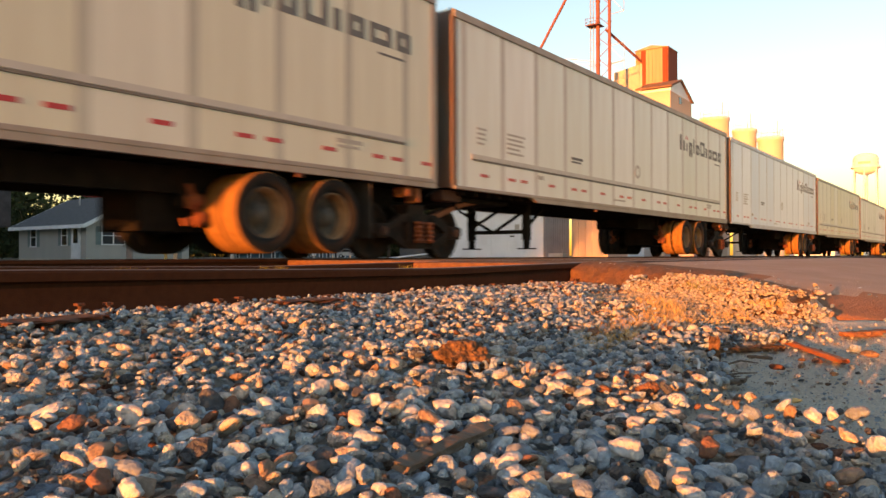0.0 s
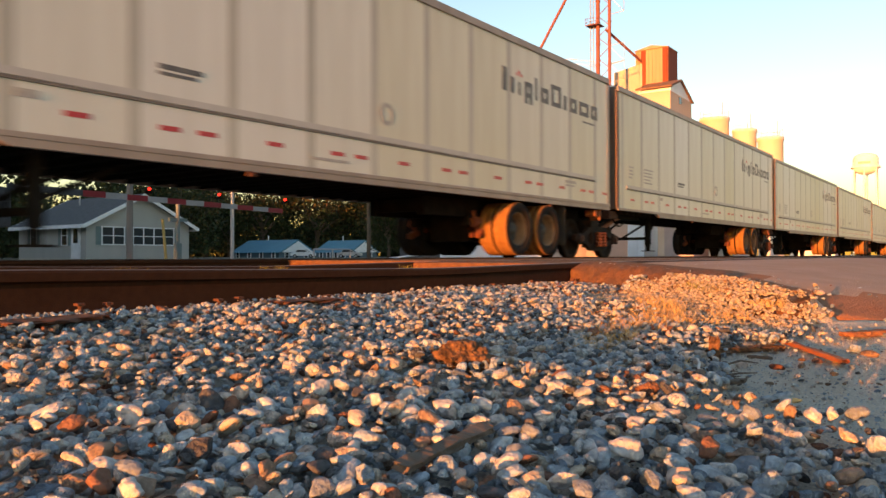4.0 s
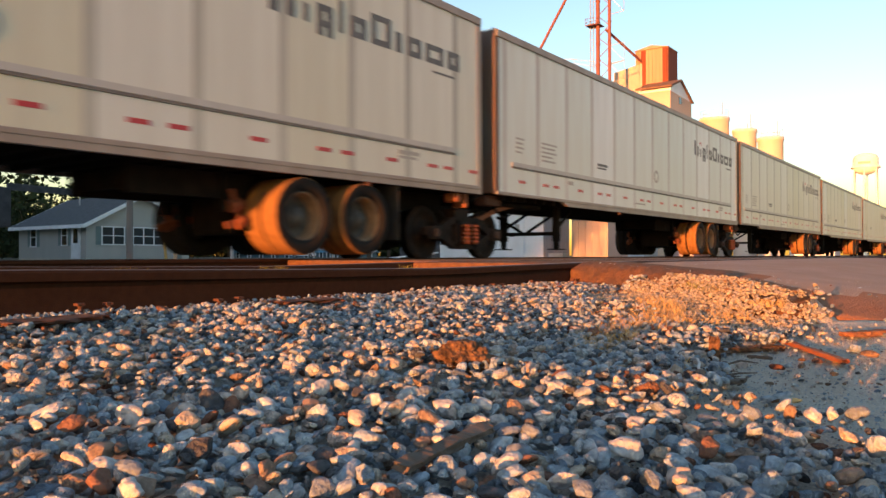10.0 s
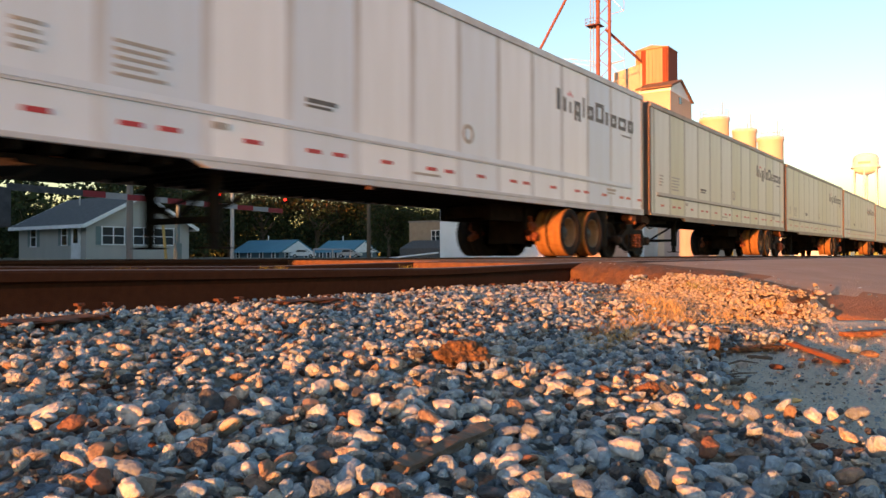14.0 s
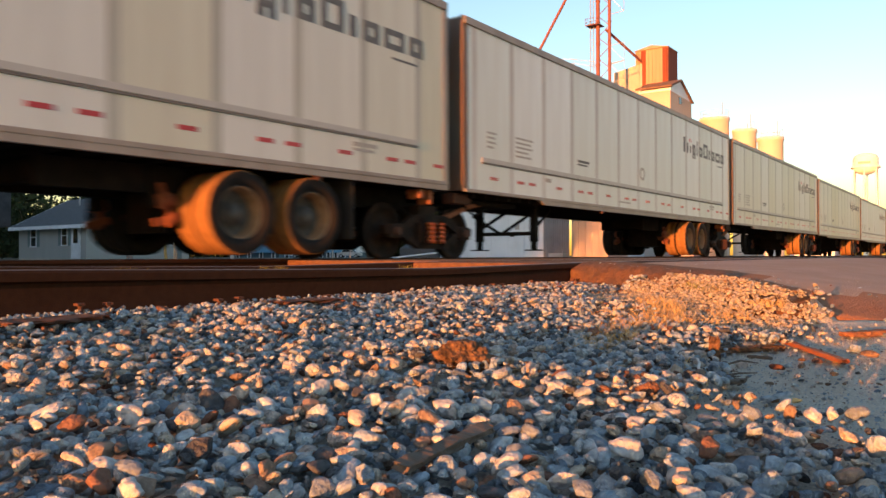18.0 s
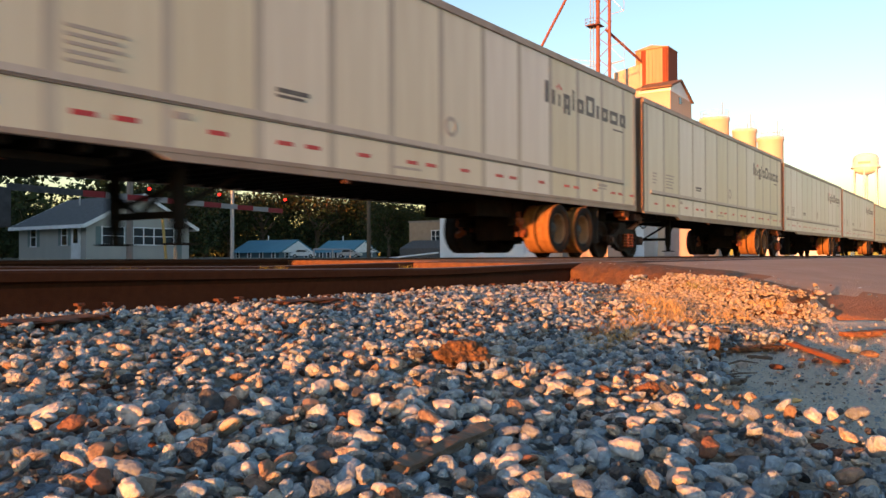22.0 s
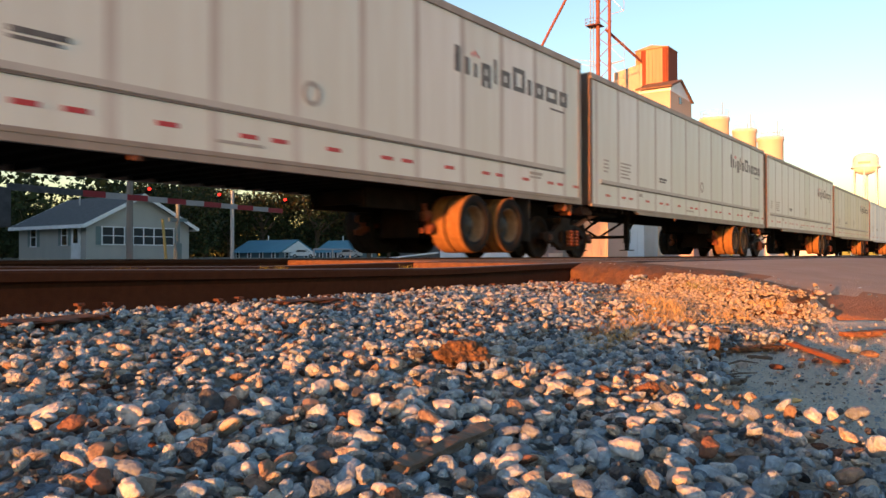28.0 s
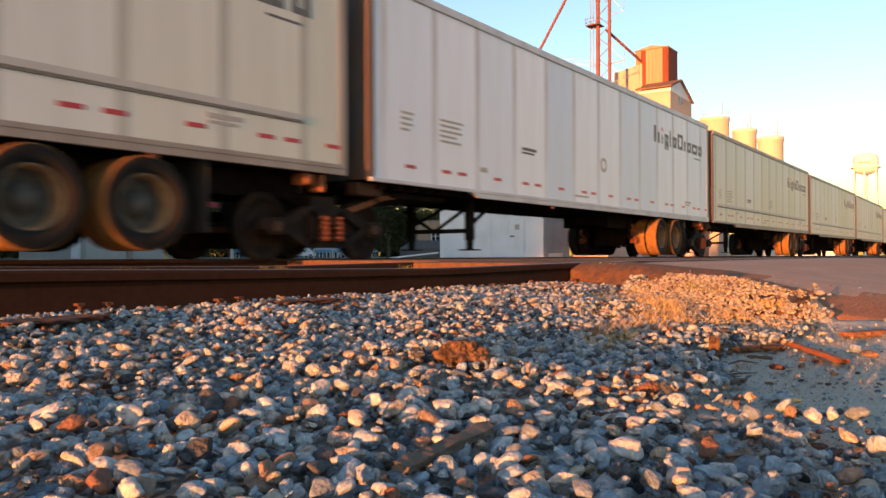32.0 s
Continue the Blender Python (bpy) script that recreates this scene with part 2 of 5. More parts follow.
SHOULDER = [(-30, 0.05), (0.5, 0.10), (0.62, 0.25), (0.85, 0.58), (1.4, 0.72), (1.7, 0.5), (1.9, 0.14), (2.4, 0.12)]      # y -> how far the road's flank runs out


def road_z(y):
    return lerp(y, ROAD_Z)


def ground_z(x, y):
    z = lerp(y, [(-3, -0.03), (0.5, 0.0), (1.2, 0.035), (2.2, 0.09), (4.4, 0.09), (5.6, 0.04), (7.2, 0.10), (9.6, 0.10), (11.5, 0.03), (40, 0.03)])
    e = lerp(y, EDGE) - x
    w = lerp(y, SHOULDER)
    if e < w and 0.5 < y < 1.95:
        k = min(1.0, max(0.0, 1 - e / w))
        k = k * k * (3 - 2 * k)
        z = max(z, z + (road_z(y) - (0.02 if y < 1.5 else 0.07) - z) * k)
    z -= 0.022 * math.exp(-((x - 2.2) / 0.55) ** 2 - ((y - 0.80) / 0.40) ** 2)      # hollow before the gravel pile
    k = min(1.0, max(0.0, (1.0 - y) / 0.85))
    z += 0.036 * (1 - 0.7 * k) * math.exp(-((x - 1.42) ** 2 + max(0.0, y - 1.0, 0.15 - y) ** 2) / 0.2 ** 2)     # low ridge
    z += 0.055 * math.exp(-((x - 3.45) / 0.42) ** 2 - ((y - 1.22) / 0.42) ** 2)     # the pile itself
    z += 0.045 * min(1.0, max(0.0, (x - 1.9) / 1.5)) * min(1.0, max(0.0, (0.75 - y) / 0.3))     # the dirt climbs to the road
    if e < 0 and y < 2.3:
        z = min(z, road_z(y) - 0.13)
    return z


def build_ground():
    bm = B()
    xs = sorted({-4000, -900, -200, -60, -25, -12, -6, *np.arange(-3, 8.01, 0.1).round(3), 9, 12, 18, 30, 60, 120, 300, 1000, 4000})
    ys = sorted({-4000, -900, -200, -60, -20, -8, *np.arange(-3, 3.01, 0.1).round(3), 3.5, 4.4, 5, 5.6, 6.4, 7.2, 8.4, 9.6, 10.5, 11.5, 14, 20, 40, 80, 200, 900, 4000})
    grid = [[bm.verts.new((x, y, ground_z(x, y) - 0.012 - (0.022 if abs(x) < 9 and -0.2 < y < 4 and stone_share(x, y) > 0.9 else 0) + (0.006 * noise.noise((x * 3, y * 3, 0)) if abs(x) < 9 and abs(y) < 4 else 0))) for x in xs] for y in ys]
    for r, q in zip(grid, grid[1:]):
        for i in range(len(xs) - 1):
            bm.faces.new((r[i], r[i + 1], q[i + 1], q[i]))
    g = lone("ground", bm, M_GROUND, "flat town ground of dirt, gravel and dry grass", "ground", kind="structure", smooth=True)
    g.data.materials.append(M_DIRT)
    g.data.materials.append(M_MUD)
    for f in g.data.polygons:
        c = f.center
        if -12 < c.x < 9 and -8 < c.y < 7.3:
            f.material_index = 2 if lerp(c.y, EDGE) - c.x < (0.35 if c.y > 0.6 else 0.06) and 0.2 < c.y < 1.95 else 1


def build_road():
    bm = B()
    ys = [-30, -15, -6, -3, -1.5, -0.6, *np.arange(0, 2.31, 0.1).round(2)]
    rows = []
    for y in ys:
        e = lerp(y, EDGE) + 0.25 * min(1.0, max(0.0, (y - 1.5) / 0.15)) + 0.03 * noise.noise((y * 2.3, 5, 0)) + 0.02 * noise.noise((y * 9, 8, 0))
        xs = [e, e + 0.12, e + 0.3, e + 0.5, e + 0.75, e + 1.2, 8, 11, 15.5]
        rows.append([(x, y, road_z(y) - (0.055, 0.04, 0.02, 0.008, 0, 0, 0, 0, 0)[i] * min(1.0, max(0.0, (1.3 - y) * 2.0)) + (-0.035 if i == 0 else (-0.05, -0.04, -0.03, -0.02, -0.01, 0, 0.02, 0.03, 0.03)[i] * min(1.0, max(0.0, (2.3 - y) * 1.5)) + 0.006 * noise.noise((x * 1.4, y * 1.4, 3)))) for i, x in enumerate(xs)])
    low = [[(r[0][0] - 0.02, r[0][1], r[0][2] - 0.10), *r] for r in rows]
    vs = [[bm.verts.new(c) for c in r] for r in low]
    for r, q in zip(vs, vs[1:]):
        for i in range(len(r) - 1):
            bm.faces.new((r[i], r[i + 1], q[i + 1], q[i]))
    road = lone("road", bm, M_ASPHALT, "worn reddish asphalt road ramping up to the crossing", "road", kind="structure", smooth=True)
    road.data.materials.append(M_MUD)
    for f in road.data.polygons:
        if f.center.x - lerp(f.center.y, EDGE) < 0.62 + 0.3 * noise.noise((f.center.y * 4, 2, 0)):
            f.material_index = 1
    strips = [(2.62, 3.96), (4.12, 7.59), (7.75, 9.09), (9.25, 11.0)]
    for i, (a, b) in enumerate(strips):
        bm = B()
        box(bm, (5.0, 6.9, 7.3, 8.4)[i], 17.5, a + 0.02, b - 0.02, 0.02, 0.246, 0.02)
        lone("crossing_panel", bm, M_BANK, "asphalt strip between the rails of the crossing", "crossing panel", "crossing panels", kind="structure")
    bm = B()
    vs = [[bm.verts.new((x, y, road_z(y) + 0.004)) for x in (9.0, 11, 14, 18.0)] for y in (11.02, 13, 16, 24, 60, 250)]
    for r, q in zip(vs, vs[1:]):
        for i in range(3):
            bm.faces.new((r[i], r[i + 1], q[i + 1], q[i]))
    lone("road_beyond", bm, M_ASPHALT, "pale worn street going on behind the tracks", "road", kind="structure")
    bm = B()
    pts = []
    for i in range(73):
        u = i / 72
        y = 1.15 + 1.37 * u
        pts.append((lerp(y, EDGE) + 0.02 + 0.06 * u + 0.04 * noise.noise((u * 5, 1, 0)), y))
    prof = [(-0.17, 0.05), (-0.14, 0.09), (-0.11, 0.12), (-0.085, 0.15), (-0.06, 0.18), (-0.03, 0.205), (0.02, 0.225), (0.08, 0.24), (0.16, 0.2495), (0.3, 0.2515), (0.45, 0.2515)]
    vs = [[bm.verts.new((x + o + 0.045 * noise.noise((y * 7, z * 14, 2)) + 0.026 * noise.noise((y * 27, z * 40, 6)), y, z * (road_z(y) + 0.004) / 0.2467 + (0.014 * noise.noise((y * 9, o * 12, 4)) + 0.008 * noise.noise((y * 37, o * 40, 5)) if o < 0.25 else 0))) for o, z in prof] for x, y in pts]
    for r, q in zip(vs, vs[1:]):
        for j in range(len(prof) - 1):
            bm.faces.new((r[j], r[j + 1], q[j + 1], q[j]))
    lone("road_bank", bm, M_BANK, "crumbling rust-coloured earth end of the crossing", "bank", kind="structure", smooth=True)


RAIL_PROFILE = [(-0.070, -0.168), (-0.070, -0.158), (-0.012, -0.140), (-0.008, -0.120), (-0.008, -0.060), (-0.014, -0.046), (-0.034, -0.038), (-0.036, -0.010), (-0.030, -0.002),
                (0.030, -0.002), (0.036, -0.010), (0.034, -0.038), (0.014, -0.046), (0.008, -0.060), (0.008, -0.120), (0.012, -0.140), (0.070, -0.158), (0.070, -0.168)]


def build_rail(name, y0, top_of, x_from, x_to, label):
    xs = sorted({x_from, *[x for x in np.arange(-2, 8, 0.3).round(2) if x_from < x < x_to], 12, 25, 60, x_to})
    bm = B()
    rings = [[bm.verts.new((x, y0 + u, top_of(x) + w)) for u, w in RAIL_PROFILE] for x in xs if x <= x_to]
    n = len(RAIL_PROFILE)
    for r, q in zip(rings, rings[1:]):
        for i in range(n):
            f = bm.faces.new((r[i], r[(i + 1) % n], q[(i + 1) % n], q[i]))
    ob = lone(name, bm, M_RAIL, label, "rail", "rails")
    bm = B()
    vs = [[bm.verts.new((x, y0 + u, top_of(x) + w)) for u, w in ((-0.031, -0.0015), (-0.026, 0.001), (0.026, 0.001), (0.031, -0.0015))] for x in xs if x <= x_to]
    for r, q in zip(vs, vs[1:]):
        for i in range(3):
            bm.faces.new((r[i], r[i + 1], q[i + 1], q[i]))
    part("running_surface", bm, M_RAILTOP, ob, "wheel-worn band on the rail head")
    return ob


def build_tracks():
    for y in NEAR_RAILS:
        build_rail("rail", y, lambda x: lerp(x, RAIL_TOP), -60, 400, "rust-brown steel rail on wooden ties and ballast")
    for y in FAR_RAILS:
        build_rail("rail", y, lambda x: 0.263, -60, 900, "steel rail that carries the passing train")
    me = mesh_of("tie", box(B(), -0.115, 0.115, -1.25, 1.25, -0.18, 0.0, 0.012), M_TIE)
    for k in range(-14, 11):
        x = 0.86 + 0.52 * k
        ob = part("railway_tie", me, None, None, "")
        ob.matrix_basis = pose(x, 3.29 + random.uniform(-0.06, 0.06), lerp(x, RAIL_TOP) - 0.172, 0, 0, random.uniform(-1.5, 1.5))
        tagged(ob, "weathered dark wooden railway tie half sunk in ballast", "railway tie", "ties of the near track")
        pl = part("tie_plate", mesh_of("tie_plate", box(B(), -0.09, 0.09, -0.17, 0.17, 0.0, 0.014, 0.003), M_RUST), None, ob, "rusty iron tie plate")
        pl.location = (0, -0.75, 0.0)
        for sx, sy in ((-0.05, -0.10), (0.05, -0.10)):
            bm = B()
            rod(bm, (0, 0, -0.02), (0, 0, 0.022), 0.008, seg=8)
            box(bm, -0.014, 0.014, -0.010, 0.020, 0.022, 0.032, 0.003)
            sp = part("rail_spike", bm, M_RUST, pl, "rusty rail spike")
            sp.location = (sx, sy, 0.014 + random.uniform(0, 0.02))
    me = mesh_of("far_tie", box(B(), -0.115, 0.115, -1.3, 1.3, -0.18, 0.0), M_TIE)
    for k in range(40):
        ob = part("railway_tie", me, None)
        ob.matrix_basis = pose(-6 + 0.55 * k, 8.42, 0.094)
        tagged(ob, "dark wooden railway tie under the train", "railway tie", "ties of the far track")


# ---- crushed stone ----
def stone_protos(count, rng, level):
    """Worn crushed stone: a ball cut by a dozen soft planes, flattened and lumpy."""
    out = []
    for k in range(count):
        bm = B()
        bmesh.ops.create_icosphere(bm, subdivisions=level, radius=1.0)
        cuts = [(Vector((rng.gauss(0, 1), rng.gauss(0, 1), rng.gauss(0, 1))).normalized(), rng.uniform(0.60, 1.0)) for i in range(10)]
        flat = Vector((1.0, rng.uniform(0.6, 0.95), rng.uniform(0.45, 0.75)))
        p, shift = rng.choice((10, 18, 30)), rng.uniform(0, 50)
        for v in bm.verts:
            d = v.co.normalized()
            total = sum((max(0.0, d.dot(n)) / h) ** p for n, h in cuts) + 0.02
            r = min(1.25, total ** (-1 / p)) * (1 + 0.10 * noise.noise(d * 2.1 + Vector((shift, 0, 0))) + 0.05 * noise.noise(d * 5.0 + Vector((0, shift, 0))))
            v.co = Vector((d.x * flat.x, d.y * flat.y, d.z * flat.z)) * r
        big = max(v.co.length for v in bm.verts)
        bm.verts.index_update()
        out.append((np.array([v.co[:] for v in bm.verts]) / big, np.array([[v.index for v in f.verts] for f in bm.faces])))
        bm.free()
    return out


def rock_field(name, spots, protos, material, smooth=True):
    """One mesh of many stones: spots of (x, y, z, size)."""
    vs, fs, base = [], [], 0
    for x, y, z, s in spots:
        v, f = protos[random.randrange(len(protos))]
        m = np.array(Euler((random.gauss(0, 0.35), random.gauss(0, 0.35), random.uniform(0, 6.3))).to_matrix())
        vs.append((v * (s, s * random.uniform(0.7, 1.1), s * random.uniform(0.6, 1.0))) @ m.T + (x, y, z))
        fs.append(f + base)
        base += len(v)
    v, f = np.concatenate(vs), np.concatenate(fs)
    me = bpy.data.meshes.new(name)
    me.vertices.add(len(v))
    me.vertices.foreach_set("co", v.ravel())
    me.loops.add(f.size)
    me.loops.foreach_set("vertex_index", f.ravel().astype(np.int32))
    me.polygons.add(len(f))
    me.polygons.foreach_set("loop_start", np.arange(0, f.size, 3, dtype=np.int32))
    me.polygons.foreach_set("use_smooth", np.full(len(f), smooth))
    me.update(calc_edges=True)
    me.validate()
    me.materials.append(material)
    return new(name, me)


def stone_share(x, y):
    """How thickly the stone lies: 1 on the ballast, little on the bare dirt beside the road."""
    e = lerp(y, EDGE) - x
    if e < 0.03:
        return 0.0
    if y > 1.85 and e < 0.15:
        return 0.0
    if x < 1.05 and y < 0.27 * x:
        return 0.6
    if x > 2.5 and y < 0.58:
        return 0.03 if y < 0.48 else 0.03 + 0.97 * (y - 0.48) / 0.10
    if y < 0.27 * x and 1.37 + 0.25 * y < x < 2.6:
        return 0.035
    if y < 0.32 * x and 1.3 < x < 2.6:
        return 0.55
    return 1.0


def pile_share(x, y):
    """1 on the heap of small tan gravel against the road, 0 off it."""
    e = lerp(y, EDGE) - x
    if not 0.03 < e < 1.25 or not 0.55 < y < 1.85:
        return 0.0
    k = min(1.0, max(0.0, ((x - 3.2) * 0.72 + (y - 0.78) * 0.69) / 1.0))
    d = math.hypot(x - 3.2 - 0.72 * k, y - 0.78 - 0.69 * k) / (0.30 + 0.22 * k) + 0.22 * noise.noise((x * 5, y * 5, 4))
    return 1.0 if d < 1.0 else 0.0


def build_pile():
    rng = random.Random(37)
    protos = stone_protos(14, rng, 2)
    spots = []
    while len(spots) < 4800:
        x, y = rng.uniform(2.6, 4.9), rng.uniform(0.55, 1.85)
        if pile_share(x, y) > 0.5:
            s = rng.choice((0.009, 0.011, 0.013, 0.015, 0.018))
            spots.append((x, y, ground_z(x, y) - 0.008 + s * 0.3 + rng.uniform(0, 0.012), s))
    tagged(rock_field("gravel_pile", spots, protos, M_PEBBLE), "heap of small tan gravel against the road edge", "gravel", kind="stuff")


def build_ballast():
    rng = random.Random(7)
    protos, fine = stone_protos(18, rng, 2), stone_protos(24, rng, 3)
    spots, near = [], []
    y = -0.5
    while y < 2.46:
        x = -1.2
        while x < 5.2:
            px, py = x + rng.uniform(-0.017, 0.017), y + rng.uniform(-0.017, 0.017)
            d = math.hypot(px, py)
            x += 0.025
            if d < 0.45 or py > 2.5 * px + 0.25 or px < -0.1 or rng.random() > stone_share(px, py):
                continue
            s = rng.choice((0.009, 0.010, 0.012, 0.013, 0.015, 0.017, 0.019, 0.022, 0.027))
            if py > 2.3 and s > 0.02:
                s = 0.018
            lump = 0.018 * noise.noise((px * 2.2, py * 2.2, 9)) + rng.uniform(-0.006, 0.016)
            bare = stone_share(px, py) < 0.2
            if pile_share(px, py) > 0.5:
                continue
            z = ground_z(px, py) + (s * 0.3 - 0.01 if bare else lump + 0.012)
            (near if d < 1.42 and s > 0.0175 and not bare and rng.random() < 0.55 and -0.05 < py < 2.2 * px else spots).append((px, py, z, s))
        y += 0.025
    for i in range(10500):
        x, y = rng.uniform(-0.1, 4.6), rng.uniform(-0.1, 2.44)
        if y < 2.5 * x + 0.25 and math.hypot(x, y) > 0.5 and stone_share(x, y) > 0.9 and pile_share(x, y) < 0.5:
            spots.append((x, y, ground_z(x, y) + 0.018 * noise.noise((x * 2.2, y * 2.2, 9)) - 0.008, rng.uniform(0.012, 0.021)))
    close = [c for c in spots if math.hypot(c[0], c[1]) < 1.35]
    tagged(rock_field("ballast_close", close, fine, M_STONE), "crushed grey and rust stones at the edge of the ballast", "ballast", kind="stuff")
    tagged(rock_field("ballast", [c for c in spots if math.hypot(c[0], c[1]) >= 1.35], protos, M_STONE), "crushed grey and rust stone ballast beside the track", "ballast", kind="stuff")
    bed = thing("ballast_bed", (0, 0, 0), "loose larger ballast stones in the bed by the track", "ballast", kind="structure")
    shapes = []
    for v, f in fine:
        me = bpy.data.meshes.new("stone")
        me.from_pydata(v.tolist(), [], f.tolist())
        me.polygons.foreach_set("use_smooth", np.full(len(f), True))
        me.materials.append(M_STONE_ONE)
        shapes.append(me)
    near.sort(key=lambda c: math.hypot(c[0], c[1]))
    for x, y, z, s in near[:300]:
        st = part("stone", rng.choice(shapes), None, bed)
        st.matrix_basis = Matrix.LocRotScale((x, y, z + 0.008), Euler((rng.uniform(-0.6, 0.6), rng.uniform(-0.6, 0.6), rng.uniform(0, 6.3))), (s, s * rng.uniform(0.8, 1.05), s * rng.uniform(0.75, 1.0)))
    if len(near) > 300:
        tagged(rock_field("ballast_rest", near[300:], fine, M_STONE), "crushed stone ballast", "ballast", kind="stuff")


def build_track_ballast():
    """The rest of the ballast: up the line beside the near track, between its rails and between the tracks."""
    rng = random.Random(23)
    protos = stone_protos(10, rng, 1)
    spots = []
    for i in range(9500):
        x, y = rng.uniform(-7, 5.0), rng.uniform(0.5, 7.2)
        if x > lerp(min(y, 2.4), EDGE) - 0.1 or (y < 2.46 and y < 2.5 * x + 0.25 and x > -0.1) or abs(y - 2.54) < 0.09 or abs(y - 4.04) < 0.09:
            continue
        s = rng.uniform(0.016, 0.03)
        tie = 2.04 < y < 4.54 and abs((x - 0.86) / 0.52 - round((x - 0.86) / 0.52)) * 0.52 < 0.13
        if tie and rng.random() < 0.85:
            continue
        spots.append((x, y, ground_z(x, y) - 0.012 + s * 0.3 + (0.0 if y > 2.5 else -0.012), s))
    tagged(rock_field("track_ballast", spots, protos, M_STONE), "grey stone ballast along and between the tracks", "ballast", kind="stuff")


def build_grit():
    """Fine gravel and small pebbles strewn over the dirt."""
    rng = random.Random(19)
    protos = stone_protos(8, rng, 1)
    spots = []
    for i in range(9000):
        x, y = rng.uniform(0.7, 3.2), rng.uniform(-0.25, 0.95)
        if y > 0.36 * x + 0.05 or math.hypot(x, y) < 0.7:
            continue
        s = rng.uniform(0.0018, 0.0042) if rng.random() < 0.93 else rng.uniform(0.006, 0.011)
        spots.append((x, y, ground_z(x, y) - 0.010 + s * 0.3, s))
    for i in range(260):
        y = rng.uniform(-0.5, 2.3)
        x = lerp(y, EDGE) + 0.06 + 2.4 * rng.random() ** 1.7
        s = rng.uniform(0.002, 0.005) if rng.random() < 0.9 else rng.uniform(0.006, 0.012)
        spots.append((x, y, road_z(y) + s * 0.3, s))
    tagged(rock_field("grit", spots, protos, M_STONE, False), "fine grey grit over the bare dirt", "gravel", kind="stuff")


build_ground()
build_pile()
build_road()
build_tracks()
build_ballast()
build_track_ballast()
build_grit()


# ---- the train ----
PITCH, VAN_LEN, TRACK_Y, RAILHEAD = 16.64, 16.15, 8.42, 0.263
POST_X = [0.32 + 1.255 * i for i in range(13)]
REFLECTORS = [0.95, 1.9, 2.35, 3.48, 4.5, 4.98, 5.98, 7.08, 7.56, 8.52, 9.63, 10.11, 11.22, 12.33, 12.78, 13.74, 14.75, 15.17, 15.9]


def tyre_mesh(tread):
    w, r = 0.15, 0.505
    prof = [(0.315, -w * 0.72), (0.37, -w), (0.44, -w * 1.02), (0.492, -w * 0.95), (r, -w * 0.85), (r, -0.02), (r - 0.012, -0.015), (r - 0.012, 0.015), (r, 0.02), (r, w * 0.85), (0.492, w * 0.95), (0.44, w * 1.02), (0.37, w), (0.315, w * 0.72), (0.315, -w * 0.72)]
    bm = lathe(B(), prof, 32, Matrix.Rotation(radians(90), 4, "X"))
    me = mesh_of("tyre", bm, M_TYRE, True)
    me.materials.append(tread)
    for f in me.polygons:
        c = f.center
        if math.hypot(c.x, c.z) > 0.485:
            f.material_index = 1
    return me


def rim_mesh():
    prof = [(0.315, 0.09), (0.325, 0.11), (0.312, 0.115), (0.295, 0.10), (0.288, 0.05), (0.282, -0.095), (0.255, -0.115), (0.18, -0.115), (0.145, -0.09), (0.135, -0.02), (0.10, 0.0), (0.09, 0.03), (0.0005, 0.035)]
    bm = lathe(B(), prof, 28, Matrix.Rotation(radians(90), 4, "X"))
    me = mesh_of("rim", bm, M_RIM, True)
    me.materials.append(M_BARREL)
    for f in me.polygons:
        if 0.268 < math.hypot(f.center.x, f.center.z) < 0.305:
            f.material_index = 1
    return me


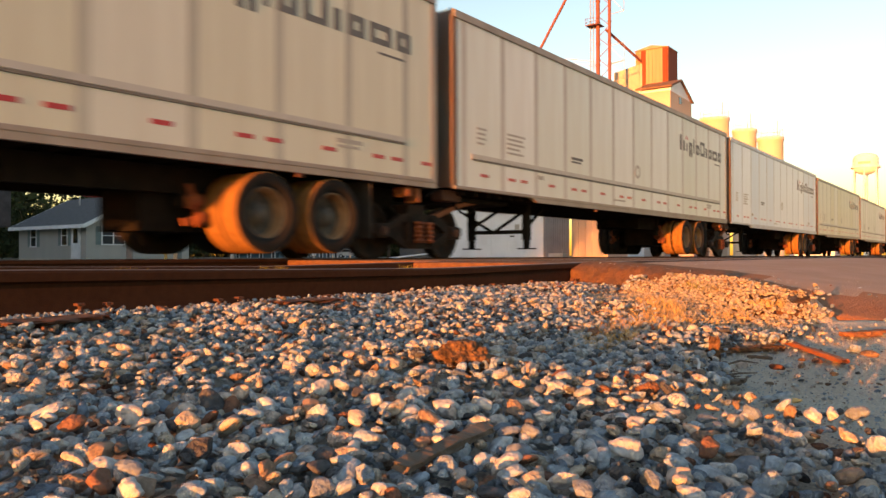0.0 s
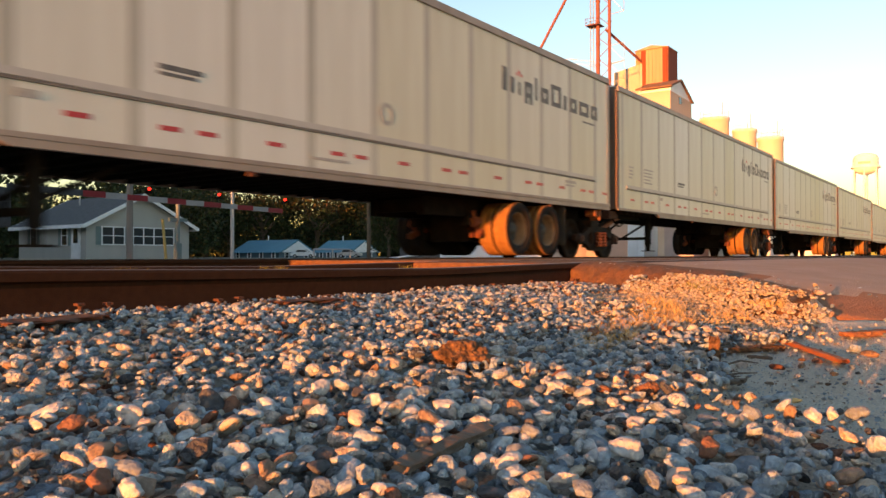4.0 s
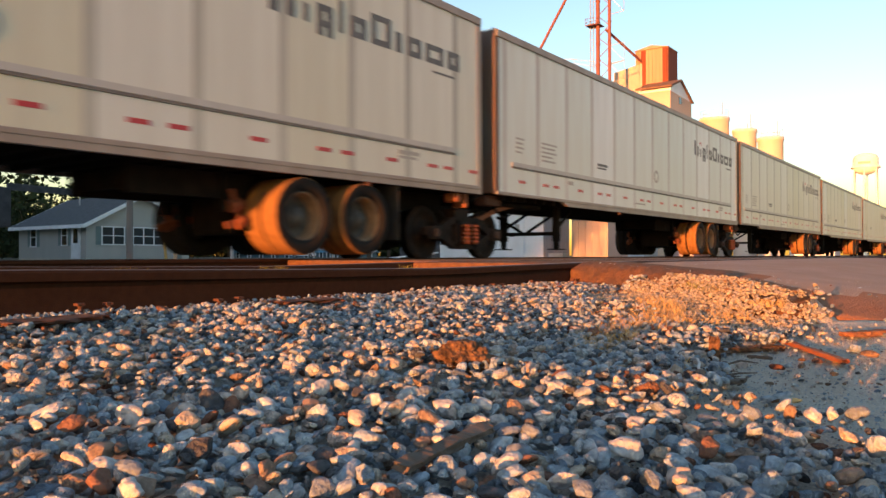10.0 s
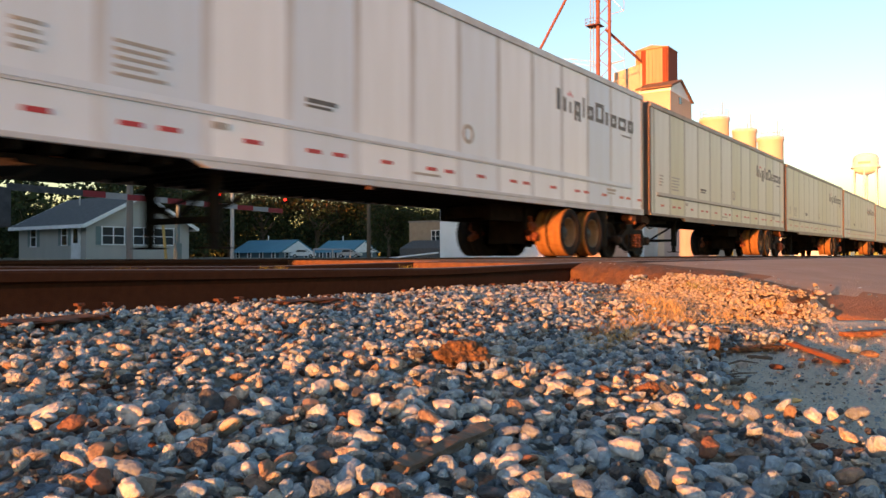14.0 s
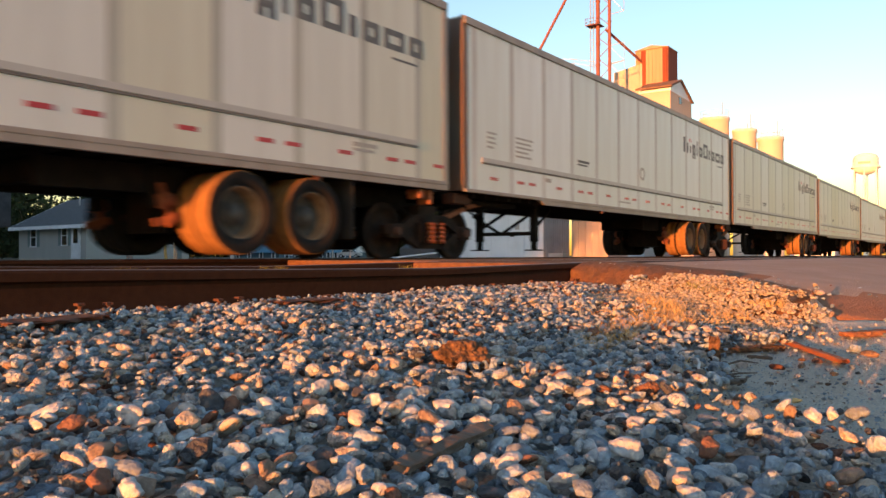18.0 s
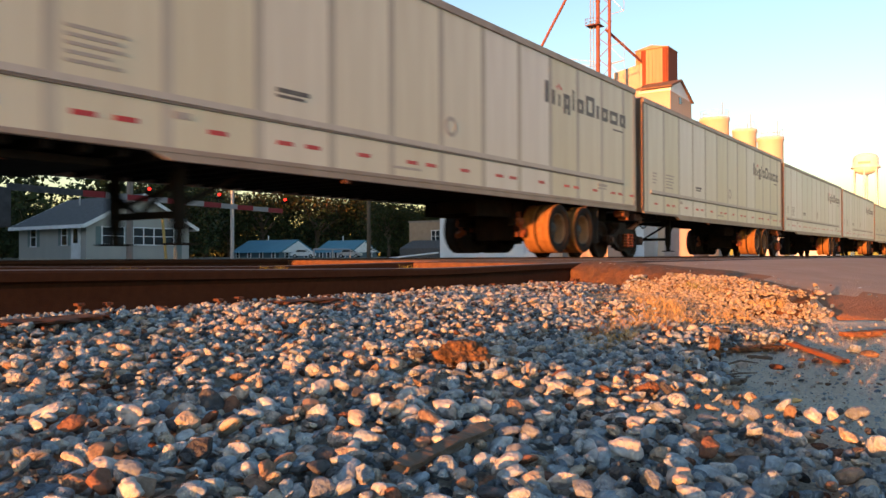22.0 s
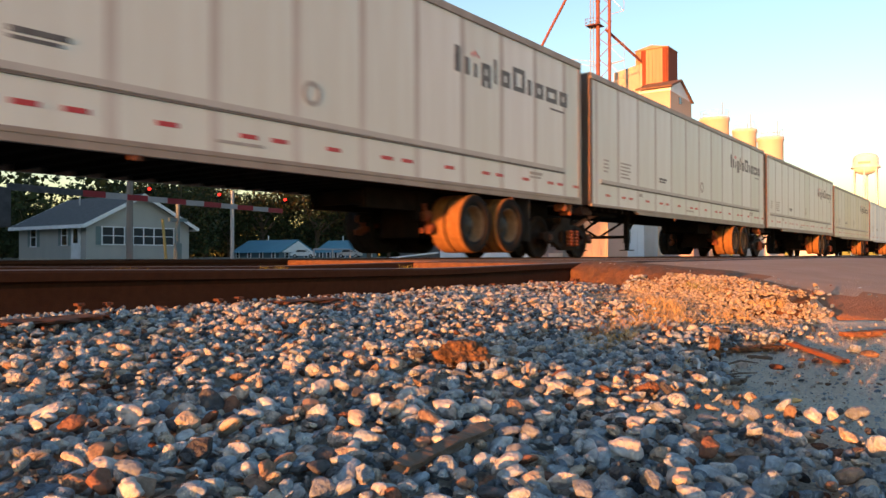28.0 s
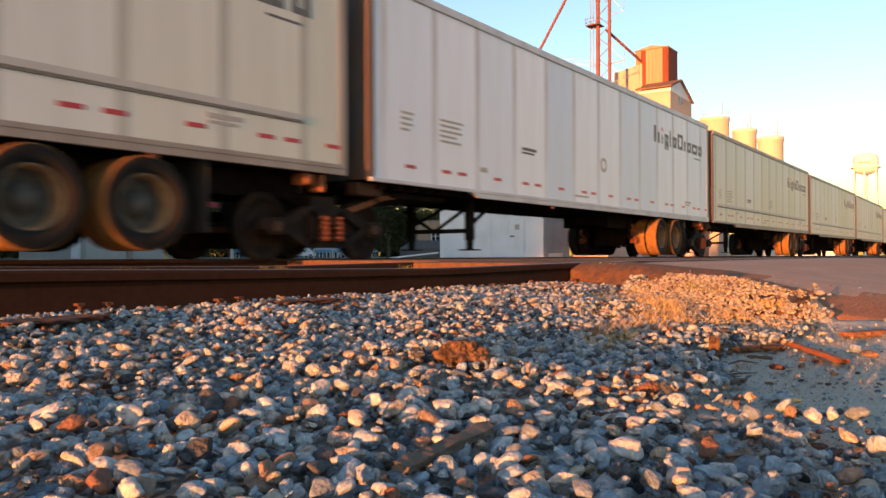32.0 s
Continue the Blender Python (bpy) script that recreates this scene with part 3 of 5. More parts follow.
def build_trailer(kind, rub_kind, back=3.0):
    """kind: the paint; rub_kind: long, short or no rub rail; back: from the rear axle to the rear end."""
    paint, post_mat = PAINTS[kind], POSTS[kind]
    sill, rub_mat, cap_mat = (M_SILL_PALE, M_SILL_PALE, PAINTS[1]) if kind == 1 else (M_SILL, M_RUB, M_CAP)
    words = ("dusty tan", "clean white", "pale grey")[kind]
    van = thing("semi_trailer", (0, 0, 0), "%s ribbed box trailer riding the rails on bogies" % words, "trailer", "trailers of the train")
    n, f, bot, top, rub = -1.30, 1.30, 1.17, 4.13, 1.685
    # near side: panel by panel, with posts over the joints
    edges = [0.0, *POST_X[:], VAN_LEN]
    by_width = {}
    for a, b in zip(edges, edges[1:]):
        w = round(b - a - 0.012, 3)
        if w not in by_width:
            bm = box(B(), 0, w, n, n + 0.045, bot, top - 0.1)
            by_width[w] = mesh_of("side_panel", bm, paint)
        part("side_panel", by_width[w], None, van, loc=(a + 0.006, 0, 0))
    pm = mesh_of("side_post", extrude(B(), [(-0.075, n + 0.004), (-0.075, n - 0.0006), (0.075, n - 0.0006), (0.075, n + 0.004)], bot, top - 0.1, "z"), post_mat)
    for x in POST_X:
        part("side_post", pm, None, van, loc=(x, 0, 0))
    part("far_side", box(B(), 0.0, VAN_LEN, f - 0.045, f, bot, top - 0.1), paint, van)
    part("roof", box(B(), 0.0, VAN_LEN, n + 0.02, f - 0.02, top - 0.03, top + 0.01, 0.008), paint, van)
    part("top_rail", box(B(), 0.0, VAN_LEN, n - 0.03, n + 0.04, top - 0.13, top, 0.012), sill, van, "metal edge rail along the roof")
    part("top_rail", box(B(), 0.0, VAN_LEN, f - 0.04, f + 0.03, top - 0.13, top, 0.012), M_SILL, van)
    part("bottom_rail", box(B(), 0.0, VAN_LEN, n - 0.03, n + 0.05, bot - 0.03, bot + 0.03, 0.01), sill, van, "grimy metal bottom rail")
    part("bottom_rail", box(B(), 0.0, VAN_LEN, f - 0.05, f + 0.03, bot - 0.03, bot + 0.03, 0.01), M_SILL, van)
    part("side_skirt", extrude(B(), [(2.62, bot - 0.03), (2.84, bot - 0.11), (VAN_LEN, bot - 0.11), (VAN_LEN, bot - 0.03)], n - 0.02, n + 0.06), sill, van, "deeper sill behind the landing gear")
    part("side_skirt", extrude(B(), [(2.62, bot - 0.03), (2.84, bot - 0.11), (VAN_LEN, bot - 0.11), (VAN_LEN, bot - 0.03)], f - 0.06, f + 0.02), M_SILL, van)
    a, b = (4.4 if rub_kind == "short" else 0.55), 15.35
    if rub_kind != "none":
        part("rub_rail", extrude(B(), [(n + 0.002, rub - 0.02), (n - 0.016, rub - 0.016), (n - 0.016, rub + 0.014), (n + 0.002, rub + 0.018)], a, b, "x"), rub_mat, van, "rub rail along the side")
        part("rub_cap", box(B(), a, b, n - 0.012, n + 0.002, rub + 0.02, rub + 0.095), cap_mat, van, "dull grey cap of the rub rail")
    # floor beams and underside
    comb = [(VAN_LEN - 0.05, bot + 0.05), (0.05, bot + 0.05), (0.05, bot)]
    for i in range(40):
        x = 0.4 + i * 0.395
        comb += [(x - 0.03, bot), (x - 0.03, bot - 0.11), (x + 0.03, bot - 0.11), (x + 0.03, bot)]
    comb.append((VAN_LEN - 0.05, bot))
    part("floor", extrude(B(), comb, n + 0.07, f - 0.07), M_CHASSIS, van, "black underside with crossbeams")
    part("kingpin_plate", box(B(), 0.2, 2.4, -0.9, 0.9, bot - 0.2, bot - 0.11, 0.02), M_CHASSIS, van)
    bm = box(B(), 9.9, 15.9, -0.62, -0.46, bot - 0.42, bot - 0.10)
    box(bm, 9.9, 15.9, 0.46, 0.62, bot - 0.42, bot - 0.10)
    for x in (10.0, 11.2, 12.5, 13.7, 15.0):
        box(bm, x - 0.06, x + 0.06, -0.46, 0.46, bot - 0.36, bot - 0.14)
    box(bm, 11.5, 13.8, -0.44, 0.44, 0.30, bot - 0.36)
    part("slider_frame", bm, M_CHASSIS, van, "black steel suspension frame")
    # ends
    part("front_wall", box(B(), -0.03, 0.03, n + 0.03, f - 0.03, bot, top - 0.02, 0.01), M_FRONT, van, "rust-streaked front wall")
    for y in (n, f):
        part("corner_post", box(B(), -0.05, 0.11, y - 0.004 if y < 0 else y - 0.03, y + 0.03 if y < 0 else y + 0.004, bot - 0.02, top, 0.003), M_CORNER, van, "rust-stained corner post")
    for y0, y1 in ((n + 0.06, -0.01), (0.01, f - 0.06)):
        part("rear_door", box(B(), VAN_LEN - 0.04, VAN_LEN + 0.01, y0, y1, bot + 0.03, top - 0.14, 0.01), paint, van)
    bm = box(B(), VAN_LEN - 0.12, VAN_LEN + 0.02, n - 0.006, n + 0.06, bot - 0.06, top)
    box(bm, VAN_LEN - 0.12, VAN_LEN + 0.02, f - 0.06, f + 0.025, bot - 0.06, top)
    box(bm, VAN_LEN - 0.12, VAN_LEN + 0.02, n + 0.06, f - 0.06, top - 0.13, top)
    part("rear_frame", bm, M_SILL, van)
    # marks
    rm = mesh_of("reflector", box(B(), -0.13, 0.13, n - 0.004, n + 0.01, -0.028, 0.028), M_RED)
    for x in REFLECTORS:
        part("reflector", rm, None, van, "red reflective strip", loc=(x, 0, 1.43))
    bm, red = B(), B()
    x = 11.25
    for w, z0, z1, hollow in ((0.15, 3.06, 3.50, 0), (0.13, 3.06, 3.36, 0), (0.09, 3.06, 3.30, 0), (0.30, 2.94, 3.36, 1), (0.09, 3.06, 3.50, 0), (0.32, 3.06, 3.36, 1), (0.44, 3.06, 3.50, 1), (0.14, 3.06, 3.36, 0), (0.34, 3.06, 3.36, 1), (0.48, 3.06, 3.36, 1), (0.34, 3.06, 3.36, 1)):
        x += 0.13 if x < 11.3 else 0.0
        if hollow:
            for u0, u1, v0, v1 in ((x, x + 0.115, z0, z1), (x + w - 0.115, x + w, z0, z1), (x + 0.115, x + w - 0.115, z1 - 0.09, z1), (x + 0.115, x + w - 0.115, max(z0, 3.06), max(z0, 3.06) + 0.09)):
                box(bm, u0, u1, n - 0.004, n, v0, v1)
        else:
            box(bm, x, x + w, n - 0.004, n, z0, z1)
        x += w + (0.11 if hollow else 0.15)
    box(bm, 14.75, 15.35, n - 0.004, n, 2.92, 2.955)
    for dx, dz in ((11.92, 3.44), (12.0, 3.49), (12.08, 3.44)):
        box(red, dx - 0.03, dx + 0.03, n - 0.004, n, dz - 0.03, dz + 0.03)
    part("logo", bm, M_BLACKISH, van, "row of plain dark blocks, a faded company mark")
    part("logo_crown", red, M_LOGORED, van, "faded red dots of the company mark")
    for x, z, rows, w in ((1.72, 2.26, 5, 0.66), (0.72, 2.24, 4, 0.3), (4.36, 2.1, 2, 0.56), (13.9, 1.58, 2, 0.5), (6.6, 1.33, 1, 0.7)):
        bm = B()
        for r in range(rows):
            box(bm, x, x + w * (1.0, 0.86, 0.95, 0.7, 0.9)[r % 5], n - 0.005, n + 0.01, z - r * 0.085 - (0.04 if r == 0 and rows == 2 else 0.019), z - r * 0.085 + 0.019)
        part("stencil", bm, M_BLACKISH if 4 < x < 5 else M_FADED, van, "small unreadable stencilled lines")
    bm = lathe(B(), [(0.10, 0.0), (0.17, 0.0), (0.17, 0.004), (0.10, 0.004), (0.10, 0.0)], 20, Matrix.Translation((8.12, n, 2.12)) @ Matrix.Rotation(radians(90), 4, "X"))
    part("round_emblem", bm, M_FADED, van, "faint grey round emblem")
    part("placard", box(B(), 2.9, 3.12, n - 0.006, n + 0.01, 1.52, 1.6), M_FADED, van)
    for x in (5.6, 13.2):
        part("side_lamp", box(B(), x - 0.05, x + 0.05, n - 0.03, n + 0.02, bot - 0.17, bot - 0.11, 0.01), M_RUST, van, "small amber marker lamp")
    # landing gear
    for y in (-0.8, 0.55):
        leg = part("landing_leg", box(B(), 3.24, 3.38, y - 0.07, y + 0.07, 0.34, bot, 0.015), M_CHASSIS, van, "black landing leg raised off the track")
        bm = box(B(), 3.26, 3.36, y - 0.05, y + 0.05, 0.17, 0.36, 0.01)
        box(bm, 3.14, 3.48, y - 0.13, y + 0.13, 0.15, 0.175)
        part("leg_foot", bm, M_CHASSIS, leg)
        bm = B()
        bar(bm, (3.35, y, 0.62), (4.35, y * 0.8, bot - 0.1), 0.05, 0.05)
        part("leg_brace", bm, M_CHASSIS, van)
    part("leg_crossbar", box(B(), 3.27, 3.34, -0.74, 0.5, 0.47, 0.55), M_CHASSIS, van)
    for s in (-1, 1):
        bm = B()
        bar(bm, (3.3, 0.05 * s, 0.53), (3.3, 0.73 * s, 0.92), 0.05, 0.05)
        part("leg_brace", bm, M_CHASSIS, van)
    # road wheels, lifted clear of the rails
    # near tyres take the sunlit tread colour, far ones stay black for shade
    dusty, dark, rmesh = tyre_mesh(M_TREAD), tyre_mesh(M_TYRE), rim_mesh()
    ax = VAN_LEN - back
    for x in (ax - 1.17, ax):
        bm = B()
        rod(bm, (x, -1.0, 0.53), (x, 1.0, 0.53), 0.065, seg=12)
        part("axle", bm, M_IRON, van, "rusty axle beam")
        bm = B()
        rod(bm, (x + 0.25, -0.55, 0.72), (x - 0.12, -0.55, 0.56), 0.05, seg=8)
        lathe(bm, [(0.001, -0.09), (0.09, -0.09), (0.10, 0.0), (0.09, 0.09), (0.001, 0.09)], 12, Matrix.Translation((x - 0.32, -0.52, 0.56)) @ Matrix.Rotation(radians(90), 4, "Y"))
        part("brake_chamber", bm, M_RUST, van, "rust-orange brake chamber")
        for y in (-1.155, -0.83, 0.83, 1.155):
            ty = part("tyre", dusty if y < 0 else dark, None, van, "lifted road tyre with dusty tread in sunlit orange" if y < 0 else "lifted road tyre kept black all over for shade", loc=(x, y, 0.53))
            if abs(y) > 1:
                rim = part("rim", rmesh, None, ty, "dull steel wheel rim")
                rim.rotation_euler = (0, 0, 0 if y < 0 else math.pi)
    for s in (-1, 1):
        part("hanger", box(B(), ax - 1.98, ax - 1.84, 0.62 * s - 0.08, 0.62 * s + 0.08, 0.58, bot - 0.1, 0.03), M_CHASSIS, van)
        bm = B()
        lathe(bm, [(0.001, -0.11), (0.07, -0.11), (0.095, -0.06), (0.08, 0.0), (0.10, 0.03), (0.075, 0.10), (0.001, 0.11)], 12, Matrix.Translation((ax - 1.82, 0.72 * s, 0.66)) @ Matrix.Rotation(radians(80), 4, "Y"))
        lathe(bm, [(0.001, -0.09), (0.06, -0.09), (0.08, 0.0), (0.06, 0.09), (0.001, 0.09)], 10, Matrix.Translation((ax - 1.78, 0.78 * s, 0.44)) @ Matrix.Rotation(radians(60), 4, "Y"))
        bar(bm, (ax - 1.98, 0.74 * s, 0.40), (ax - 1.4, 0.74 * s, 0.54), 0.06, 0.09)
        bar(bm, (ax - 1.75, 0.74 * s, 0.42), (ax - 1.9, 0.74 * s, 0.86), 0.05, 0.06)
        part("suspension_arm", bm, M_SPRING, van, "rust-orange suspension arm and brake chamber")
        part("air_spring", lathe(B(), [(0.001, 0.62), (0.12, 0.62), (0.15, 0.68), (0.13, 0.76), (0.15, 0.84), (0.12, 0.92), (0.001, 0.92)], 16, Matrix.Translation((ax - 0.6, 0.62 * s, 0.08))), M_CHASSIS, van, "", True)
    for y in (-0.99, 0.99):
        part("mud_flap", box(B(), ax + 0.74, ax + 0.76, y - 0.30, y + 0.30, 0.24, bot - 0.1), M_FLAP, van, "grey rubber mud flap")
    bm = box(B(), 15.44, 15.58, -1.27, -1.0, bot - 0.28, bot - 0.12, 0.04)
    part("coupling_box", bm, M_COUPLER, van, "rust-orange coupling bracket")
    part("coupling_lug", box(B(), 15.72, 15.82, -1.25, -1.0, bot - 0.36, bot - 0.12, 0.03), M_COUPLER, van, "rust-orange coupling lug")
    bm = B()
    tube(bm, [(15.3 + 1.0 * u, -0.95, bot - 0.35 - 0.22 * math.sin(u * math.pi)) for u in (i / 10 for i in range(11))], 0.02, 6)
    part("air_hose", bm, M_CHASSIS, van, "sagging black air hose")
    part("nose_bracket", box(B(), -0.02, 0.5, -1.1, -0.85, bot - 0.22, bot - 0.03, 0.03), M_RUST, van, "rusty bracket under the nose")
    return van


def wheel_mesh():
    prof = [(0.001, -0.07), (0.11, -0.07), (0.12, -0.02), (0.34, -0.01), (0.36, -0.075), (0.425, -0.07), (0.42, 0.05), (0.455, 0.06), (0.455, 0.085), (0.36, 0.085), (0.34, 0.03), (0.12, 0.03), (0.11, 0.07), (0.001, 0.07)]
    return mesh_of("rail_wheel", lathe(B(), prof, 30, Matrix.Rotation(radians(90), 4, "X")), M_IRON, True)


def build_bogie():
    bg = thing("rail_bogie", (0, 0, 0), "rusty two-axle rail bogie coupling two trailers", "bogie", "bogies of the train")
    wm = wheel_mesh()
    for x in (-0.94, 0.94):
        bm = B()
        rod(bm, (x, -0.95, 0.42), (x, 0.95, 0.42), 0.08, seg=12)
        part("axle", bm, M_IRON, bg)
        for y in (-0.75, 0.75):
            w = part("rail_wheel", wm, None, bg, "dark cast rail wheel", loc=(x, y, 0.42))
            w.rotation_euler = (0, 0, 0 if y < 0 else math.pi)
    for s in (-1, 1):
        y = 1.02 * s
        bm = B()
        chord = [(-1.16, 0.44), (-0.72, 0.48), (-0.40, 0.64), (0.40, 0.64), (0.72, 0.48), (1.16, 0.44)]
        lower = [(-0.76, 0.40), (-0.34, 0.20), (0.34, 0.20), (0.76, 0.40)]
        for line, deep in ((chord, 0.13), (lower, 0.10)):
            for (xa, za), (xb, zb) in zip(line, line[1:]):
                bar(bm, (xa, y, za), (xb, y, zb), 0.11, deep)
        for x in (-0.27, 0.27):
            box(bm, x - 0.045, x + 0.045, y - 0.055, y + 0.055, 0.18, 0.66)
        box(bm, -0.62, 0.62, y - 0.05 * s - 0.02, y - 0.05 * s + 0.02, 0.22, 0.62)
        part("side_frame", bm, M_IRON, bg, "dark cast side frame")
        for x in (-0.94, 0.94):
            part("bearing_box", box(B(), x - 0.15, x + 0.15, y - 0.09 if s < 0 else y, y if s < 0 else y + 0.09, 0.31, 0.53, 0.03), M_IRON, bg)
            bm = B()
            rod(bm, (x, y, 0.42), (x, y + 0.13 * s, 0.42), 0.075, 0.065, 12)
            part("axle_cap", bm, M_RUST, bg)
        for x in (-0.13, 0.13):
            prof = []
            for i in range(11):
                prof.append((0.085 if i % 2 else 0.062, 0.24 + i * 0.034))
            sp = part("coil_spring", lathe(B(), prof, 12, Matrix.Translation((x, y + 0.13 * s, 0))), M_SPRING, bg, "rust-orange coil spring")
    # bolster made deep and full width to block light under the vans
    part("bolster", box(B(), -0.22, 0.22, -1.0, 1.0, 0.30, 0.86, 0.03), M_IRON, bg)
    part("coupling_plate", box(B(), -0.7, 1.3, -0.55, 0.55, 0.86, 0.93, 0.02), M_CHASSIS, bg)
    bm = box(B(), -0.35, 0.45, -0.16, 0.16, 0.93, 1.10, 0.02)
    part("drawbar_tongue", bm, M_RUST, bg)
    for s in (-1, 1):
        bm = B()
        bar(bm, (0.45, 0.95 * s, 0.66), (1.35, 0.9 * s, 0.92), 0.06, 0.08)
        bar(bm, (1.35, 0.9 * s, 0.92), (2.05, 0.8 * s, 1.02), 0.05, 0.07)
        part("radius_arm", bm, M_COUPLER, bg, "rusty diagonal arm")
    bm = B()
    tube(bm, [(0.25 + 1.5 * u, -1.0, 1.0 + 0.16 * math.sin(u * math.pi * 2.0) - 0.1 * u) for u in (i / 12 for i in range(13))], 0.018, 6)
    part("brake_hose", bm, M_CHASSIS, bg, "black rubber brake hose")
    part("brake_beam", box(B(), -1.32, -1.26, -0.8, 0.8, 0.34, 0.42), M_RUST, bg)
    return bg


def build_train():
    protos = {}
    pale = {3: "long", 10: "long", 12: "long", 14: "long", 25: "long", 28: "long", 32: "long", 33: "short", 38: "long", 39: "long", 40: "long"}
    special = {-1: (0, "long", 2.3), 0: (2, "long"), 1: (1, "none"), 17: (0, "none"), 18: (0, "short"), 19: (1, "long"), 42: (1, "none"), 44: (1, "none"), **{k: (2, r) for k, r in pale.items()}}
    rng = random.Random(5)
    first = build_bogie()
    vans, bogies = [], []
    for n in range(-1, 50):
        key = special.get(n, (0, "long"))
        at = pose(10.2 + PITCH * n, TRACK_Y, RAILHEAD)
        if key not in protos:
            protos[key] = build_trailer(*key)
            van = protos[key]
        else:
            van = copy_thing(protos[key], at)
        vans.append((n, van, rng.uniform(-0.14, 0.06), rng.uniform(-0.03, 0.03)))
        bogies.append((n, first if n == -1 else copy_thing(first, at)))
    return vans, bogies


VANS, BOGIES = build_train()


# small unevenness of the train's run, metres ahead of the even run by second
UNEVEN = [(0, -0.05), (1, 0.03), (2, 0.03), (3, 0.03), (6, 0.04), (7, 0.13), (8, 0.0), (9, -0.22), (10, -0.18), (11, -0.17), (12, -0.06), (13, -0.32), (14, -0.09), (17, 0.05), (18, -0.02),
          (19, -0.03), (20, 0.02), (21, 0.03), (22, 0.24), (23, -0.02), (24, 0.12), (25, -0.3), (28, 0.0), (29, -0.06), (30, -0.2), (31, -0.14), (32, 0.02)]


def travelled(t):
    return 0.08 + 23.283 * t - 0.01062 * t * t + lerp(t, UNEVEN)


def motions():
    times = [t for t, _ in UNEVEN]
    for n, van, lean, dz in VANS:
        walk(van, [(t, pose(10.17 + PITCH * n - travelled(t), TRACK_Y, RAILHEAD - 0.02 + dz, 0, -0.2 + lean, 0)) for t in times])
    for n, bogie in BOGIES:
        walk(bogie, [(t, pose(10.17 + PITCH * n - 0.62 - travelled(t), TRACK_Y, RAILHEAD)) for t in times])


# ---- town behind the tracks ----
M_SIDING = mat("grey_siding", (0.36, 0.345, 0.32), (0.41, 0.395, 0.37), rough=0.7, scale=0.8, dirt=(0.3, 0.3, 0.29), dirt_scale=0.6, dirt_amount=0.4)
M_TRIM = mat("white_trim", (0.74, 0.75, 0.77), (0.8, 0.8, 0.82), rough=0.6, scale=3, dirt=(0.6, 0.58, 0.55), dirt_scale=2)
M_SHINGLE = mat("grey_shingles", (0.055, 0.055, 0.058), (0.10, 0.10, 0.105), rough=0.9, scale=6, bump=0.4, bump_scale=14)
M_SHUTTER = mat("grey_green_shutter", (0.12, 0.17, 0.17), (0.15, 0.2, 0.2), rough=0.6)
M_GLASS = mat("window_glass", (0.02, 0.025, 0.03), (0.03, 0.035, 0.04), rough=0.08, scale=1)
M_GALV = mat("galvanised_steel", (0.36, 0.37, 0.38), (0.45, 0.46, 0.47), rough=0.5, metal=0.5, scale=5)
M_WHITESTEEL = mat("white_sheet_steel", (0.66, 0.69, 0.74), (0.72, 0.75, 0.80), rough=0.5, scale=0.5, dirt=(0.5, 0.52, 0.55), dirt_scale=0.7, dirt_amount=0.4)
M_GREYSTEEL = mat("grey_sheet_steel", (0.20, 0.21, 0.23), (0.26, 0.27, 0.29), rough=0.5, scale=1)
M_PALE = mat("pale_silo_paint", (0.62, 0.57, 0.54), (0.70, 0.65, 0.62), rough=0.8, scale=0.5, dirt=(0.52, 0.44, 0.34), dirt_scale=0.25, dirt_amount=0.5)
# near-sky white, with the distance haze put into the colour
M_WHITETANK = mat("hazy_tank_white", (0.78, 0.77, 0.74), (0.84, 0.83, 0.80), rough=0.6, scale=0.3)
M_CREAM = mat("cream_concrete", (0.46, 0.37, 0.30), (0.53, 0.435, 0.36), rough=0.8, scale=0.5, dirt=(0.33, 0.26, 0.19), dirt_scale=0.25, dirt_amount=0.5)
M_REDPIPE = mat("red_oxide_pipe", (0.15, 0.045, 0.035), (0.21, 0.07, 0.05), rough=0.7, scale=1.2, dirt=(0.2, 0.07, 0.05), dirt_scale=0.5)
M_RUSTSHEET = mat("rusted_sheet", (0.36, 0.21, 0.13), (0.55, 0.42, 0.30), rough=0.8, scale=0.9, stretch=(2.5, 2.5, 0.12), dirt=(0.25, 0.07, 0.035), dirt_scale=0.45, dirt_amount=0.6)
M_BLUEROOF = mat("blue_metal_roof", (0.045, 0.17, 0.24), (0.06, 0.21, 0.29), rough=0.5, scale=0.4)
M_BLUEWALL = mat("blue_grey_wall", (0.06, 0.11, 0.15), (0.08, 0.14, 0.18), rough=0.7)
M_MAUVE = mat("mauve_sheet", (0.34, 0.27, 0.26), (0.40, 0.32, 0.31), rough=0.7, scale=1)
M_ROOFBROWN = mat("brown_roof", (0.12, 0.07, 0.045), (0.20, 0.11, 0.07), rough=0.85, scale=1.5, stretch=(1, 3, 1))
M_DEEPRED = mat("deep_rust_and_shade", (0.13, 0.028, 0.012), (0.19, 0.045, 0.02), rough=0.85, scale=0.9, stretch=(3, 3, 0.2))
M_TANWALL = mat("tan_brick_far", (0.24, 0.18, 0.13), (0.30, 0.23, 0.17), rough=0.85, scale=1.5)
M_YELLOW = mat("yellow_paint", (0.40, 0.29, 0.08), (0.46, 0.34, 0.11), rough=0.6)
M_WHITEPAINT = mat("gate_white", (0.34, 0.33, 0.32), (0.40, 0.39, 0.38), rough=0.5, scale=4, dirt=(0.5, 0.48, 0.45), dirt_scale=3)
M_GATERED = mat("gate_red", (0.26, 0.015, 0.02), (0.33, 0.025, 0.03), rough=0.45)
M_LAMP = glow("gate_lamp", (0.9, 0.02, 0.01), 1.0)
